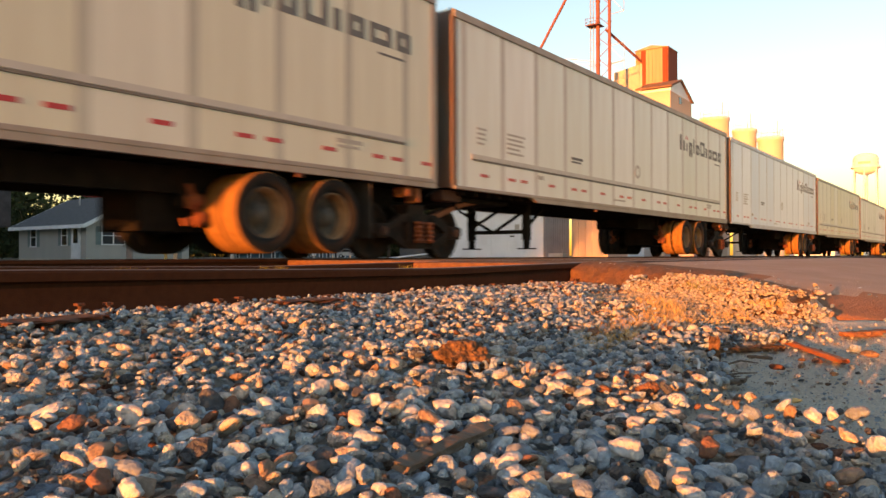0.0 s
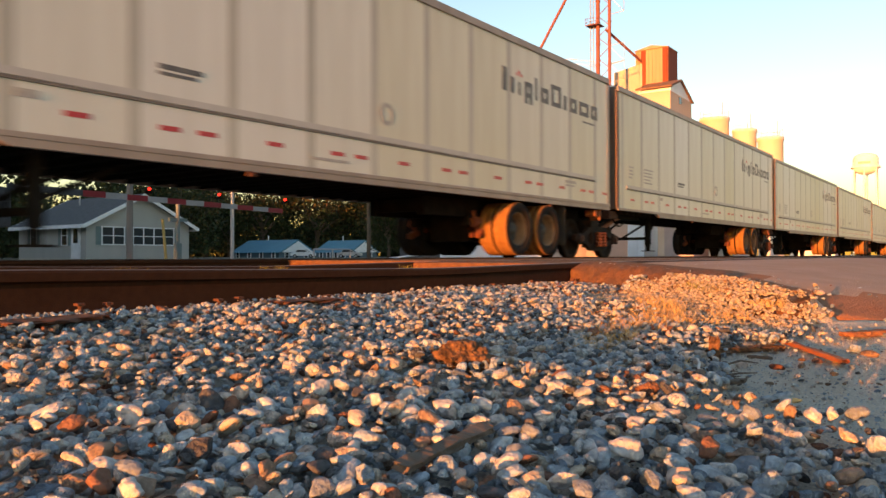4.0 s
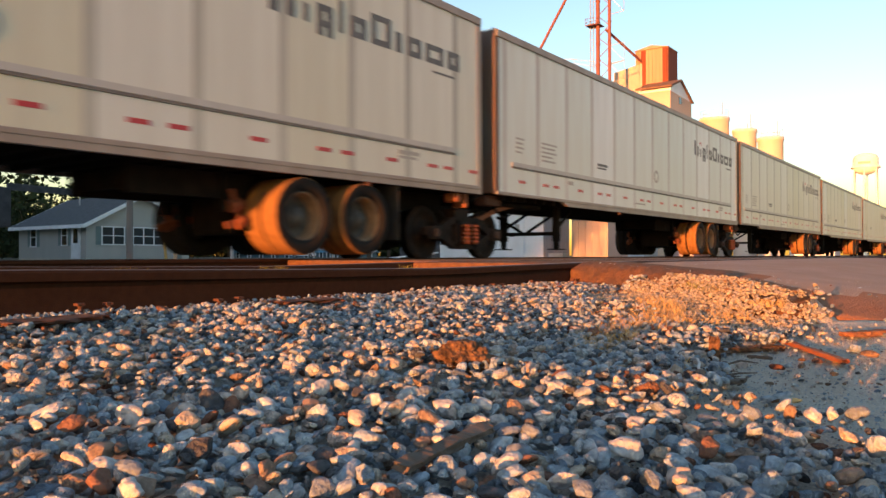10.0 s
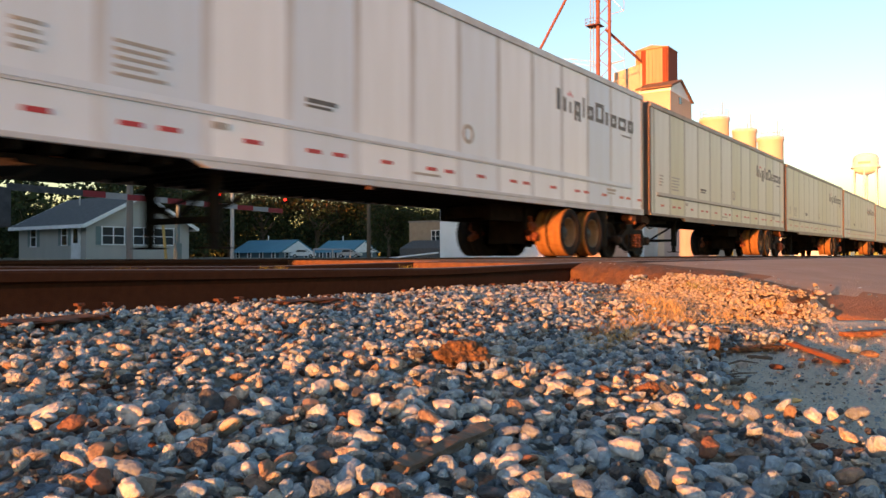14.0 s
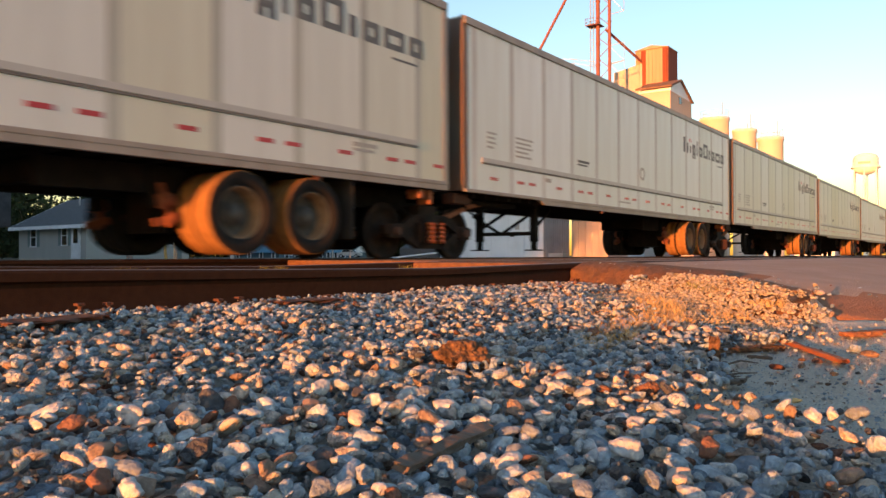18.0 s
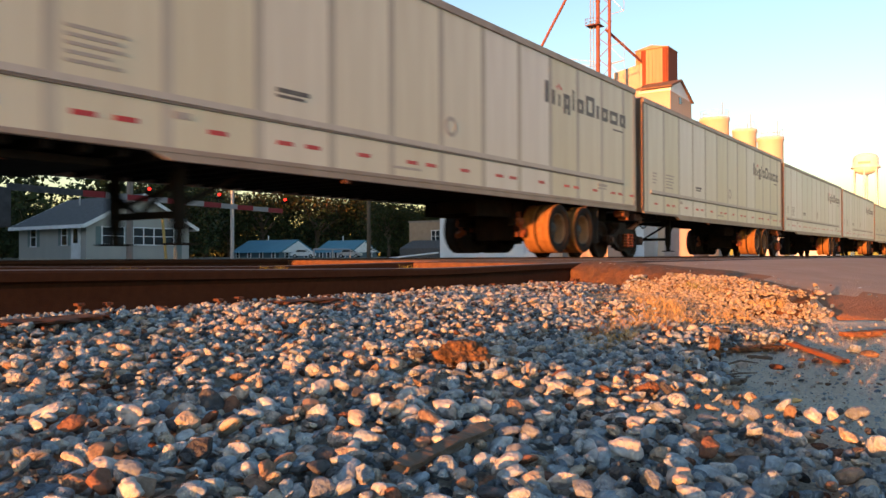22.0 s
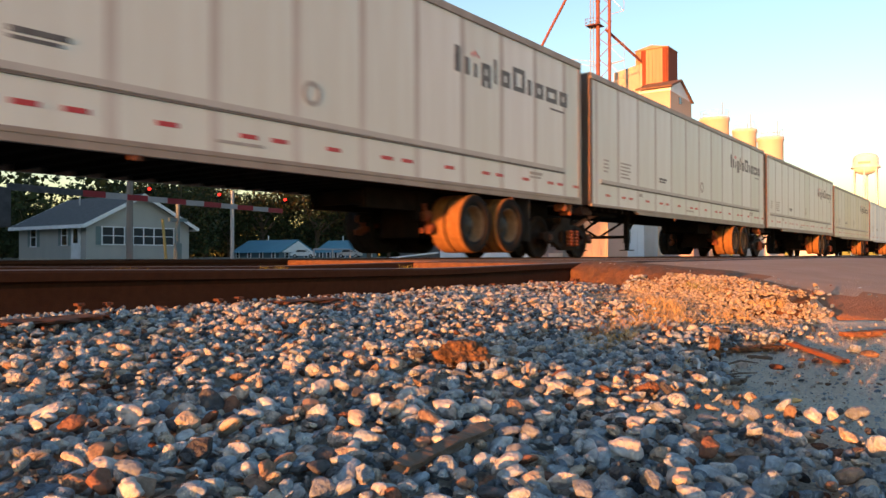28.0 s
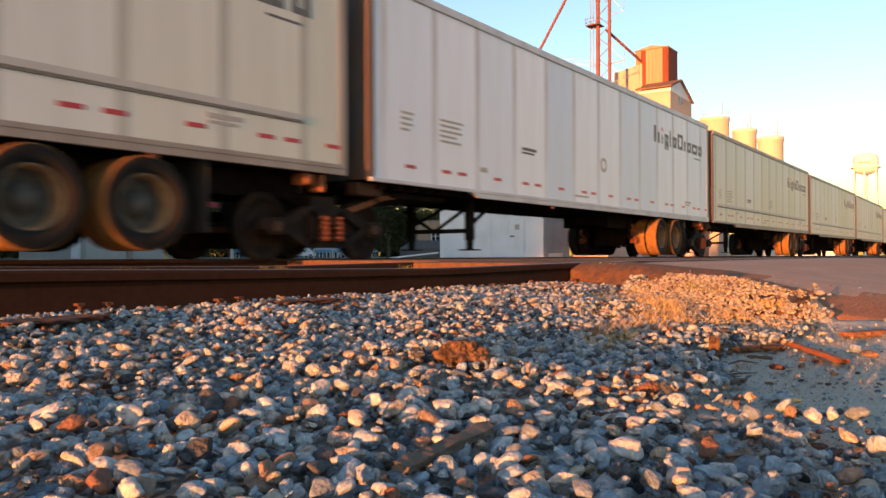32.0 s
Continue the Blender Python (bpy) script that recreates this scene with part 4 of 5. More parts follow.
M_BARK = mat("bark", (0.07, 0.05, 0.035), (0.12, 0.09, 0.065), rough=0.95, scale=6, stretch=(1, 1, 0.2), bump=0.8, bump_scale=12)
M_LEAF = mat("leaves", (0.016, 0.025, 0.008), (0.034, 0.046, 0.014), rough=0.8, scale=0.7, island=0.45, spec=0.2)
M_LEAFTURN = mat("turning_leaves", (0.04, 0.036, 0.010), (0.075, 0.055, 0.016), rough=0.8, scale=0.7, island=0.45, spec=0.2)
M_POLE = mat("pole_wood", (0.16, 0.14, 0.125), (0.25, 0.22, 0.20), rough=0.9, scale=5, stretch=(1, 1, 0.1))
M_DRY = mat("dry_grass", (0.42, 0.28, 0.11), (0.55, 0.38, 0.17), rough=0.8, island=0.3)
M_WEED = mat("green_weed", (0.16, 0.17, 0.03), (0.26, 0.22, 0.05), rough=0.8, island=0.3)


def window(parent, x, z, w, h, y, panes=2, face="y", shutters=False, t=0.07):
    """A window on a wall whose outer face looks to -y (face 'y') or to -x (face 'x')."""
    def b(bm, a0, a1, d0, d1, z0, z1):
        return box(bm, a0, a1, y - d1, y - d0, z0, z1) if face == "y" else box(bm, y - d1, y - d0, a0, a1, z0, z1)
    win = part("window", b(B(), x - w / 2, x + w / 2, 0.0, 0.03, z, z + h), M_GLASS, parent, "dark glazed window")
    bm = B()
    b(bm, x - w / 2 - t, x + w / 2 + t, 0.0, 0.06, z + h, z + h + t)
    b(bm, x - w / 2 - t, x + w / 2 + t, 0.0, 0.08, z - t, z)
    for s in range(panes + 1):
        xx = x - w / 2 + w * s / panes
        b(bm, xx - t / 2, xx + t / 2, 0.0, 0.055, z, z + h)
    b(bm, x - w / 2, x + w / 2, 0.0, 0.05, z + h * 0.5 - 0.025, z + h * 0.5 + 0.025)
    part("window_frame", bm, M_TRIM, win, "white window frame")
    if shutters:
        for s in (-1, 1):
            xx = x + s * (w / 2 + t + 0.17)
            part("shutter", b(B(), xx - 0.17, xx + 0.17, 0.0, 0.04, z - 0.05, z + h + 0.05), M_SHUTTER, parent, "grey-green shutter")


def build_house():
    h = thing("house", (24.4, 44.7, 0.03), "grey-sided bungalow with a shingled gable roof and white trim", "house")
    L, W, H, R = 8.6, 7.3, 2.35, 1.9
    part("foundation", box(B(), 0, W, 0, L, -0.1, 0.12), M_DIRT, h)
    wall = part("wall", extrude(B(), [(0, 0.12), (W, 0.12), (W, H), (W / 2, H + R), (0, H)], 0.0, L, "y"), M_SIDING, h, "grey lapped siding")
    lap = mesh_of("siding_board", box(B(), -0.012, W + 0.012, -0.016, 0.0, 0.0, 0.15), M_SIDING)
    lap2 = mesh_of("siding_board", box(B(), -0.016, 0.0, 0.0, L, 0.0, 0.15), M_SIDING)
    for i in range(14):
        part("siding_board", lap, None, wall, loc=(0, 0.002 * (i % 2), 0.13 + i * 0.158))
        part("siding_board", lap2, None, wall, loc=(0.002 * (i % 2), 0, 0.13 + i * 0.158))
    for s in (-1, 1):
        bm = B()
        m = Matrix.Translation((W / 2, 0, H + R + 0.06))
        ang = math.atan2(R, W / 2)
        ln = math.hypot(R, W / 2) + 0.55
        bmesh.ops.create_cube(bm, size=1.0, matrix=m @ Matrix.Rotation(s * ang, 4, "Y") @ Matrix.Translation((s * ln / 2, L / 2, 0)) @ Matrix.Diagonal((ln, L + 0.9, 0.08, 1)))
        part("roof", bm, M_SHINGLE, h, "dark grey shingle slope")
        for y in (-0.47, L + 0.47):
            bm = B()
            bmesh.ops.create_cube(bm, size=1.0, matrix=m @ Matrix.Rotation(s * ang, 4, "Y") @ Matrix.Translation((s * ln / 2, y, -0.07)) @ Matrix.Diagonal((ln, 0.05, 0.22, 1)))
            part("rake_board", bm, M_TRIM, h, "white rake board")
        e = W / 2 + s * (ln * math.cos(ang))
        part("eave_board", box(B(), e - 0.04, e + 0.04, -0.45, L + 0.45, H - 0.34, H - 0.12), M_TRIM, h, "white eave board and gutter")
    window(h, 1.75, 1.05, 1.5, 1.05, 0.0, 2, "y", True)
    window(h, 4.6, 1.05, 3.0, 1.05, 0.0, 4, "y", True)
    window(h, 6.55, 0.95, 0.75, 1.2, 0.0, 1, "x", True)
    window(h, 2.55, 1.0, 0.7, 1.2, 0.0, 1, "x", True)
    door = part("door", box(B(), -0.05, 0.01, 0.62, 1.72, 0.12, 2.15, 0.01), M_TRIM, h, "white panelled front door")
    part("door_window", box(B(), -0.062, -0.05, 0.92, 1.42, 1.1, 2.0), M_GLASS, door)
    bm = B()
    rod(bm, (W * 0.35, 5.5, H + 1.0), (W * 0.35, 5.5, H + 2.0), 0.05)
    part("vent_pipe", bm, M_GALV, h)


def build_gate():
    g = thing("crossing_gate", (7.3, 17.25, 0.03), "lowered red and white railway crossing gate with red lamps", "crossing gate")
    bm = B()
    rod(bm, (0, 0, 0), (0, 0, 3.6), 0.07)
    part("mast", bm, M_GALV, g, "grey steel mast")
    part("gear_box", box(B(), -0.3, 0.25, -0.4, 0.1, 0.9, 1.75, 0.03), M_SHINGLE, g)
    part("counterweight", box(B(), -1.3, -0.3, -0.3, 0.0, 1.4, 1.95, 0.03), M_SHINGLE, g)
    L, n = 7.75, 14
    for i in range(n):
        a, b = 0.2 + L * i / n, 0.2 + L * (i + 1) / n
        h = 0.075 - 0.001 * i
        z = 1.77 - 0.012 * i
        part("arm_stripe", box(B(), a, b - 0.004, -0.33, -0.28, z - h, z + h), M_GATERED if i % 2 and i > 1 else M_SHINGLE if i < 3 else M_WHITEPAINT, g, "red gate stripe" if i % 2 and i > 1 else "white gate stripe")
    for x in (3.55, 5.65, 8.02):
        lamp = part("gate_light", box(B(), x - 0.06, x + 0.06, -0.36, -0.25, 1.84, 1.9), M_CHASSIS, g)
        bm = lathe(B(), [(0.001, 0.04), (0.025, 0.03), (0.036, 0.0), (0.036, -0.03), (0.001, -0.03)], 12, Matrix.Translation((x, -0.36, 1.95)) @ Matrix.Rotation(radians(90), 4, "X"))
        part("lens", bm, M_LAMP, lamp, "glowing red lamp")


def build_poles():
    for x, y, h, r, lab, m in ((16.94, 27.75, 9.0, 0.13, "weathered grey wooden utility pole", M_POLE), (18.06, 22.8, 2.75, 0.075, "grey steel sign post beside the street", M_GALV), (45.1, 40.0, 8.0, 0.16, "brown wooden utility pole by the trees", M_BARK)):
        bm = B()
        rod(bm, (0, 0, -0.1), (0, 0, h), r, r * 0.85, 14)
        lone("pole", bm, m, lab, "pole", "poles", loc=(x, y, 0.0))
    sig = thing("signal_mast", (15.66, 22.7, 0.0), "teal-painted street signal mast with fittings", "signal mast")
    bm = B()
    rod(bm, (0, 0, 0), (0, 0, 2.2), 0.07)
    part("mast", bm, M_SHUTTER, sig)
    part("cabinet", box(B(), -0.1, 0.1, -0.1, 0.1, 0.2, 0.75, 0.02), M_SHUTTER, sig)
    part("bracket", box(B(), -0.35, 0.35, -0.05, 0.05, 1.5, 1.62), M_SHUTTER, sig)
    bm = B()
    rod(bm, (0, 0, 0), (-0.12, 0.05, 1.5), 0.045)
    lone("guy_guard", bm, M_YELLOW, "leaning yellow guard over a guy wire", "guy guard", loc=(14.3, 21.32, 0.0))
    bm = B()
    for a, b in (((0, 0, 0), (0, 0, 0.55)), ((0, 0, 0.55), (1.6, 0, 0.55)), ((1.6, 0, 0.55), (1.6, 0, 0)), ((0.8, 0, 0.55), (0.8, 0, 0))):
        rod(bm, a, b, 0.03, seg=8)
    lone("pipe_rail", bm, M_GALV, "low grey pipe barrier beside the street", "barrier", loc=(21.0, 21.5, 0.02), rz=-20)


def build_blue_houses():
    for i, (x, y, w, d, hr) in enumerate(((96.8, 108.5, 9.0, 13.5, 2.5), (105.5, 98.5, 8.0, 9.0, 2.4))):
        h = thing("blue_roof_house", (x, y, -0.5), "low pale house with a blue metal roof and white gable", "house", "blue-roofed houses")
        part("wall", box(B(), 0, w, 0, d, 0, 1.5), M_BLUEWALL, h)
        part("roof", extrude(B(), [(-0.5, 1.45), (w + 0.5, 1.45), (w / 2, 1.5 + hr)], -0.5, d + 0.5, "y"), M_BLUEROOF, h, "blue standing-seam roof")
        part("gable", extrude(B(), [(0.3, 1.5), (w - 0.3, 1.5), (w / 2, 1.2 + hr)], -0.56, -0.5, "y"), M_TRIM, h, "white gable end")
        for k in range(4):
            yy = 1.5 + k * (d - 3) / 3
            window(h, yy, 0.5, 0.9, 0.95, 0.0, 1, "x", t=0.24)
        for k in range(2):
            window(h, 2 + k * (w - 4), 0.5, 1.0, 0.95, 0.0, 1, "y", t=0.2)
        bm = B()
        rod(bm, (w / 2, d * 0.6, 1.4 + hr), (w / 2, d * 0.6, 2.4 + hr), 0.12)
        part("vent_pipe", bm, M_TRIM, h)


def ribbed(bm, y0, y1, z0, z1, x, pitch=0.3, depth=0.03):
    y = y0
    while y < y1:
        box(bm, x - depth, x, y, min(y + pitch * 0.35, y1), z0, z1)
        y += pitch
    return bm


def build_white_shed():
    s = thing("white_shed", (50.0, 26.9, 0.0), "white sheet-steel shed with a door and a grey side", "shed")
    part("wall", box(B(), 0, 4.3, 0, 9.6, 0.0, 6.0), M_WHITESTEEL, s, "white painted sheet walls")
    for y0, y1 in ((4.6, 9.58), (3.0, 4.55), (1.55, 2.95), (0.02, 1.5)):
        part("wall_panel", box(B(), -0.04, 0.0, y0, y1, 0.05, 6.0, 0.01), M_WHITESTEEL, s)
    door = part("door", box(B(), -0.09, -0.04, 1.62, 2.85, 0.1, 4.1, 0.01), M_WHITESTEEL, s, "white steel door")
    part("door_handle", box(B(), -0.14, -0.09, 2.45, 2.8, 1.75, 1.85), M_CHASSIS, door)
    part("door_sign", box(B(), -0.1, -0.09, 2.0, 2.4, 2.3, 2.7), M_FADED, door, "small faded notice")
    part("flood_lamp", box(B(), -0.4, -0.04, 3.3, 3.9, 3.6, 3.85, 0.03), M_CHASSIS, s, "dark lamp over the door")
    bm = box(B(), 0.05, 4.3, -0.03, 0.0, 0.0, 6.0)
    for i in range(14):
        box(bm, 0.1 + i * 0.3, 0.22 + i * 0.3, -0.07, -0.03, 0.0, 6.0)
    part("side_cladding", bm, M_GREYSTEEL, s, "grey ribbed side wall")


def build_tan_building():
    t = thing("tan_building", (73.0, 48.5, 0.0), "small tan brick building with one square window", "building")
    part("wall", box(B(), 0, 8, 0, 9.5, 0, 4.5), M_TANWALL, t)
    part("parapet", box(B(), -0.1, 8.1, -0.1, 9.6, 4.4, 4.6), M_POLE, t)
    window(t, 5.4, 2.0, 1.3, 1.35, 0.0, 2, "x")
    part("lean_to", extrude(B(), [(-2.5, 0), (0, 0), (0, 2.2), (-2.5, 1.2)], 0.5, 9, "y"), M_SHINGLE, t, "dark lean-to roof")


def build_car(x, y, rz, paint, label):
    c = thing("parked_car", (x, y, 0.0), label, "car", "parked cars", rz=rz)
    body = [(-2.2, 0.35), (-2.25, 0.75), (-2.0, 0.92), (-1.1, 1.0), (1.2, 1.0), (2.15, 0.85), (2.25, 0.6), (2.2, 0.35)]
    part("body", extrude(B(), body, -0.87, 0.87), paint, c)
    part("cabin", extrude(B(), [(-1.5, 1.0), (-1.1, 1.45), (0.35, 1.48), (1.1, 1.0)], -0.76, 0.76), paint, c)
    for s in (-1, 1):
        part("side_window", extrude(B(), [(-1.3, 1.03), (-1.0, 1.38), (0.28, 1.40), (0.85, 1.03)], s * 0.765 - 0.006, s * 0.765 + 0.006), M_GLASS, c)
        for wx in (-1.4, 1.4):
            wheel = part("wheel", rod(B(), (wx, s * 0.7, 0.32), (wx, s * 0.9, 0.32), 0.32, seg=18), M_TYRE, c)
            part("hub", rod(B(), (wx, s * 0.89, 0.32), (wx, s * 0.91, 0.32), 0.18, seg=14), M_GALV, wheel)
        part("headlight", box(B(), 2.2, 2.26, s * 0.6 - 0.15, s * 0.6 + 0.15, 0.62, 0.74), M_GALV, c)
    bm = B()
    v = [bm.verts.new(q) for q in ((0.45, -0.7, 1.46), (0.45, 0.7, 1.46), (1.13, 0.72, 1.02), (1.13, -0.72, 1.02))]
    bm.faces.new(v)
    part("windscreen", bm, M_GLASS, c)


def build_cars():
    build_car(95.0, 100.0, -50, M_TRIM, "white car parked before the blue-roofed houses")
    build_car(101.0, 94.2, -60, M_GALV, "silver car parked along the street")
    bm = rod(B(), (50.0, 36.7, 0.56), (50.0, 42.0, 0.08), 0.07, seg=10)
    lone("ramp_rail", bm, M_TRIM, "white sloping ramp rail beside the shed", "rail")


def build_low_sheds():
    for x, y, w, d, h, m, lab in ((55, 23.9, 4, 3.1, 7.0, M_CREAM, "cream sunlit block of the grain elevator"), (75, 28.6, 4, 2.7, 6.0, M_WHITESTEEL, "pale steel shed beside the elevator"), (74, 23.2, 5, 2.9, 6.0, M_MAUVE, "mauve-tan shed beyond the crossing"), (77, 21.6, 3, 0.9, 5.2, M_CREAM, "cream sunlit shed far along the line"), (120, 17.5, 5, 6.0, 5.0, M_WHITESTEEL, "white shed far along the line"), (34.0, 17.2, 0.6, 0.8, 0.42, M_GALV, "grey low equipment cabinet by the track")):
        s = thing("shed", (x, y, 0.0), lab, "shed", "sheds by the line")
        part("wall", box(B(), 0, w, 0, d, 0, h), m, s)
        k = 0.2 if h > 1 else 0.02
        part("roof", extrude(B(), [(-k, h), (d + k, h), (d / 2, h + d * 0.12 * k * 5)], -k, w + k, "x"), M_GREYSTEEL if h > 1 else m, s)
        bm = B()
        for i in range(int(d / 0.6)):
            box(bm, -0.05, 0.0, 0.1 + i * 0.6, 0.22 + i * 0.6, 0.02, h - 0.02)
        part("wall_ribs", bm, m, s)


def handrail(bm, pts, h=1.0, r=0.03):
    for a, b in zip(pts, pts[1:]):
        for k in (0.5, 1.0):
            rod(bm, (a[0], a[1], a[2] + h * k), (b[0], b[1], b[2] + h * k), r, seg=5)
        rod(bm, a, (a[0], a[1], a[2] + h), r, seg=5)
    rod(bm, pts[-1], (pts[-1][0], pts[-1][1], pts[-1][2] + h), r, seg=5)


def build_elevator():
    e = thing("grain_elevator", (101, 34.3, 0.0), "cream and rust grain elevator with a gabled head house", "grain elevator")
    part("bin_block", box(B(), 0, 9, 0.42, 9.5, 0, 21.0), M_CREAM, e, "cream bin block")
    hh = part("head_house", box(B(), -0.06, 9.04, 0.4, 4.9, 20.0, 22.9), M_CREAM, e, "cream gabled head house")
    bm = extrude(B(), [(-0.5, 23.55), (4.0, 25.1), (9.5, 22.55), (8.9, 22.5), (4.0, 24.8), (-0.5, 23.3)], 0.1, 5.2, "y")
    part("head_house_roof", bm, M_ROOFBROWN, e, "rusty sheet roof")
    part("gable_wall", extrude(B(), [(0, 22.85), (9.0, 22.65), (4.0, 24.78), (0, 23.3)], 0.38, 4.9, "y"), M_WHITESTEEL, e, "pale gable wall")
    part("gable_window", box(B(), 3.4, 4.3, 0.34, 0.4, 21.6, 22.5), M_GLASS, e)
    top = part("rust_house", box(B(), 4.5, 8.4, 2.3, 7.1, 25.0, 30.2), M_RUSTSHEET, e, "rust-streaked sheet housing")
    part("rust_house_roof", extrude(B(), [(2.1, 30.2), (7.3, 30.2), (4.7, 30.75)], 4.3, 8.6, "x"), M_RUSTSHEET, e)
    for y0, y1 in ((5.55, 6.25), (2.32, 3.05)):
        part("red_sheet", box(B(), 4.40, 4.5, y0, y1, 25.0, 30.15), M_DEEPRED, top, "deep red sheet for rust and the shaded side")
    # side face: rust, with its shade put into the deeper red
    part("red_sheet", box(B(), 4.5, 8.4, 2.22, 2.3, 25.0, 30.2), M_DEEPRED, top, "deep red sheet for rust and the shaded side")
    bm = B()
    for i in range(9):
        box(bm, 4.44, 4.5, 2.35 + i * 0.55, 2.45 + i * 0.55, 25.0, 30.2)
    part("sheet_ribs", bm, M_RUSTSHEET, top)
    part("annex_block", box(B(), 4.5, 8.0, 7.12, 10.38, 21.0, 27.4), M_CREAM, e)
    part("annex", extrude(B(), [(6.05, 21.0), (10.4, 21.0), (10.4, 27.5), (6.05, 28.3)], 4.3, 4.48, "x"), M_CREAM, e, "cream annex wall")
    bm = B()
    handrail(bm, [(-0.5, 9.3, 22.5), (-0.5, 6.0, 22.6), (-0.5, 4.4, 22.7)])
    part("handrail", bm, M_GALV, e)
    t = thing("bucket_elevator_tower", (98.0, 43.1, 0.0), "red oxide bucket elevator legs with ladder and platforms", "elevator tower")
    for dx, dy, r in ((0.0, 0.85, 0.28), (0.3, -0.75, 0.22)):
        bm = B()
        rod(bm, (dx, dy, 0), (dx, dy, 46), r, seg=12)
        part("leg", bm, M_REDPIPE, t, "red oxide steel leg")
        fl = mesh_of("flange", rod(B(), (dx, dy, 0), (dx, dy, 0.12), r + 0.06, seg=12), M_REDPIPE)
        for z in range(24, 46, 3):
            part("flange", fl, None, t, loc=(0, 0, z))
    bm = B()
    for z in range(1, 46, 3):
        rod(bm, (0, 0.85, z), (0.3, -0.75, z + 1.5), 0.05, seg=5)
        rod(bm, (0, 0.85, z + 3), (0.3, -0.75, z + 1.5), 0.05, seg=5)
    part("bracing", bm, M_REDPIPE, t)
    bm = B()
    for y in (1.45, 1.95):
        rod(bm, (-0.1, y, 0), (-0.1, y, 46), 0.045, seg=5)
    for i in range(120):
        rod(bm, (-0.1, 1.45, 0.4 + i * 0.38), (-0.1, 1.95, 0.4 + i * 0.38), 0.025, seg=4)
    part("ladder", bm, M_GALV, t, "grey steel ladder")
    bm = B()
    for i in range(26):
        z = 15 + i * 1.2
        for k in range(6):
            a, b = math.pi * k / 6, math.pi * (k + 1) / 6
            rod(bm, (-0.1 - 0.5 * math.sin(a), 1.7 - 0.4 * math.cos(a), z), (-0.1 - 0.5 * math.sin(b), 1.7 - 0.4 * math.cos(b), z), 0.02, seg=4)
    part("ladder_cage", bm, M_GALV, t)
    for z in (32.6, 39.0):
        bm = box(B(), -1.0, 0.9, 0.3, 2.3, z, z + 0.12)
        handrail(bm, [(-1.0, 0.3, z), (-1.0, 2.3, z), (0.9, 2.3, z)])
        part("platform", bm, M_REDPIPE, t, "small railed platform")
    bm = B()
    for z in (24.5, 27.0, 34, 36.5):
        rod(bm, (0.3, -0.75, z), (1.0, -2.6, z + 0.4), 0.04, seg=5)
        rod(bm, (0.3, -0.75, z + 2.6), (1.0, -2.6, z + 3.0), 0.04, seg=5)
        rod(bm, (1.0, -2.6, z + 0.4), (1.0, -2.6, z + 3.0), 0.04, seg=5)
        rod(bm, (0.3, -0.75, z + 2.6), (1.0, -2.6, z + 0.4), 0.03, seg=5)
    part("cable_brackets", bm, M_GALV, t)
    for a, b, lab in (((98.3, 42.8, 31.9), (105.5, 40.5, 28.6), "red oxide spout running down to the rust house"), ((93.6, 51.7, 28.0), (96.1, 48.0, 36.6), "red oxide spout slanting up to the tower")):
        d = (Vector(b) - Vector(a))
        if lab.endswith("tower"):
            b = Vector(a) + d * 1.7
            a = Vector(a) - d * 3.0
        bm = rod(B(), a, b, 0.19, seg=10)
        lone("grain_spout", bm, M_REDPIPE, lab, "grain spout", "grain spouts")
    bm = B()
    handrail(bm, [(96, 53.5, 27.5), (96, 50.2, 27.3), (97, 47.2, 27.0), (98, 44.4, 26.4)], 1.2, 0.035)
    lone("catwalk", bm, M_GALV, "thin steel catwalk over the bins", "catwalk")
    for x, y, r, h in ((111.0, 31.7, 2.0, 20.1), (112.0, 27.8, 1.6, 18.2), (111.0, 24.1, 1.66, 16.6)):
        s = thing("silo", (x, y, 0.0), "cream concrete silo with a railed top", "silo", "silos of the grain elevator")
        part("shaft", lathe(B(), [(r, 0), (r, h - 0.5), (r + 0.12, h - 0.45), (r + 0.12, h), (0.001, h + 0.25)], 32), M_PALE, s, "", True)
        bm = B()
        handrail(bm, [(r * math.cos(a * 0.52), r * math.sin(a * 0.52), h) for a in range(13)], 1.0, 0.02)
        part("handrail", bm, M_GALV, s, "thin top railing")
        bm = B()
        rod(bm, (r * 0.2, -r * 0.5, h), (r * 0.2, -r * 0.5, h + 2.4), 0.05, seg=5)
        part("mast", bm, M_GALV, s)
    w = thing("water_tower", (377, 42.5, 0.0), "pale town water tower on tall legs", "water tower")
    prof = [(0.001, 45.3), (2.8, 45.0), (4.4, 44.2), (5.0, 43.0), (5.1, 42.2), (5.1, 38.6), (4.6, 37.2), (2.5, 36.2), (0.9, 35.6), (0.001, 35.5)]
    part("tank", lathe(B(), prof, 36), M_WHITETANK, w, "pale round tank", True)
    part("walkway", lathe(B(), [(5.1, 38.6), (5.8, 38.6), (5.8, 39.3), (5.75, 39.3), (5.75, 38.75), (5.1, 38.75)], 36), M_WHITETANK, w)
    for k in range(6):
        a = k * math.pi / 3
        bm = rod(B(), (4.9 * math.cos(a), 4.9 * math.sin(a), 38), (6.2 * math.cos(a), 6.2 * math.sin(a), 0), 0.3, seg=8)
        part("leg", bm, M_WHITETANK, w)
    part("riser", rod(B(), (0, 0, 0), (0, 0, 33), 0.7, seg=14), M_WHITETANK, w)
    part("letter_bar", box(B(), -5.25, -5.05, -2.4, 2.4, 40.2, 41.2), M_FADED, w, "faint lettering band")


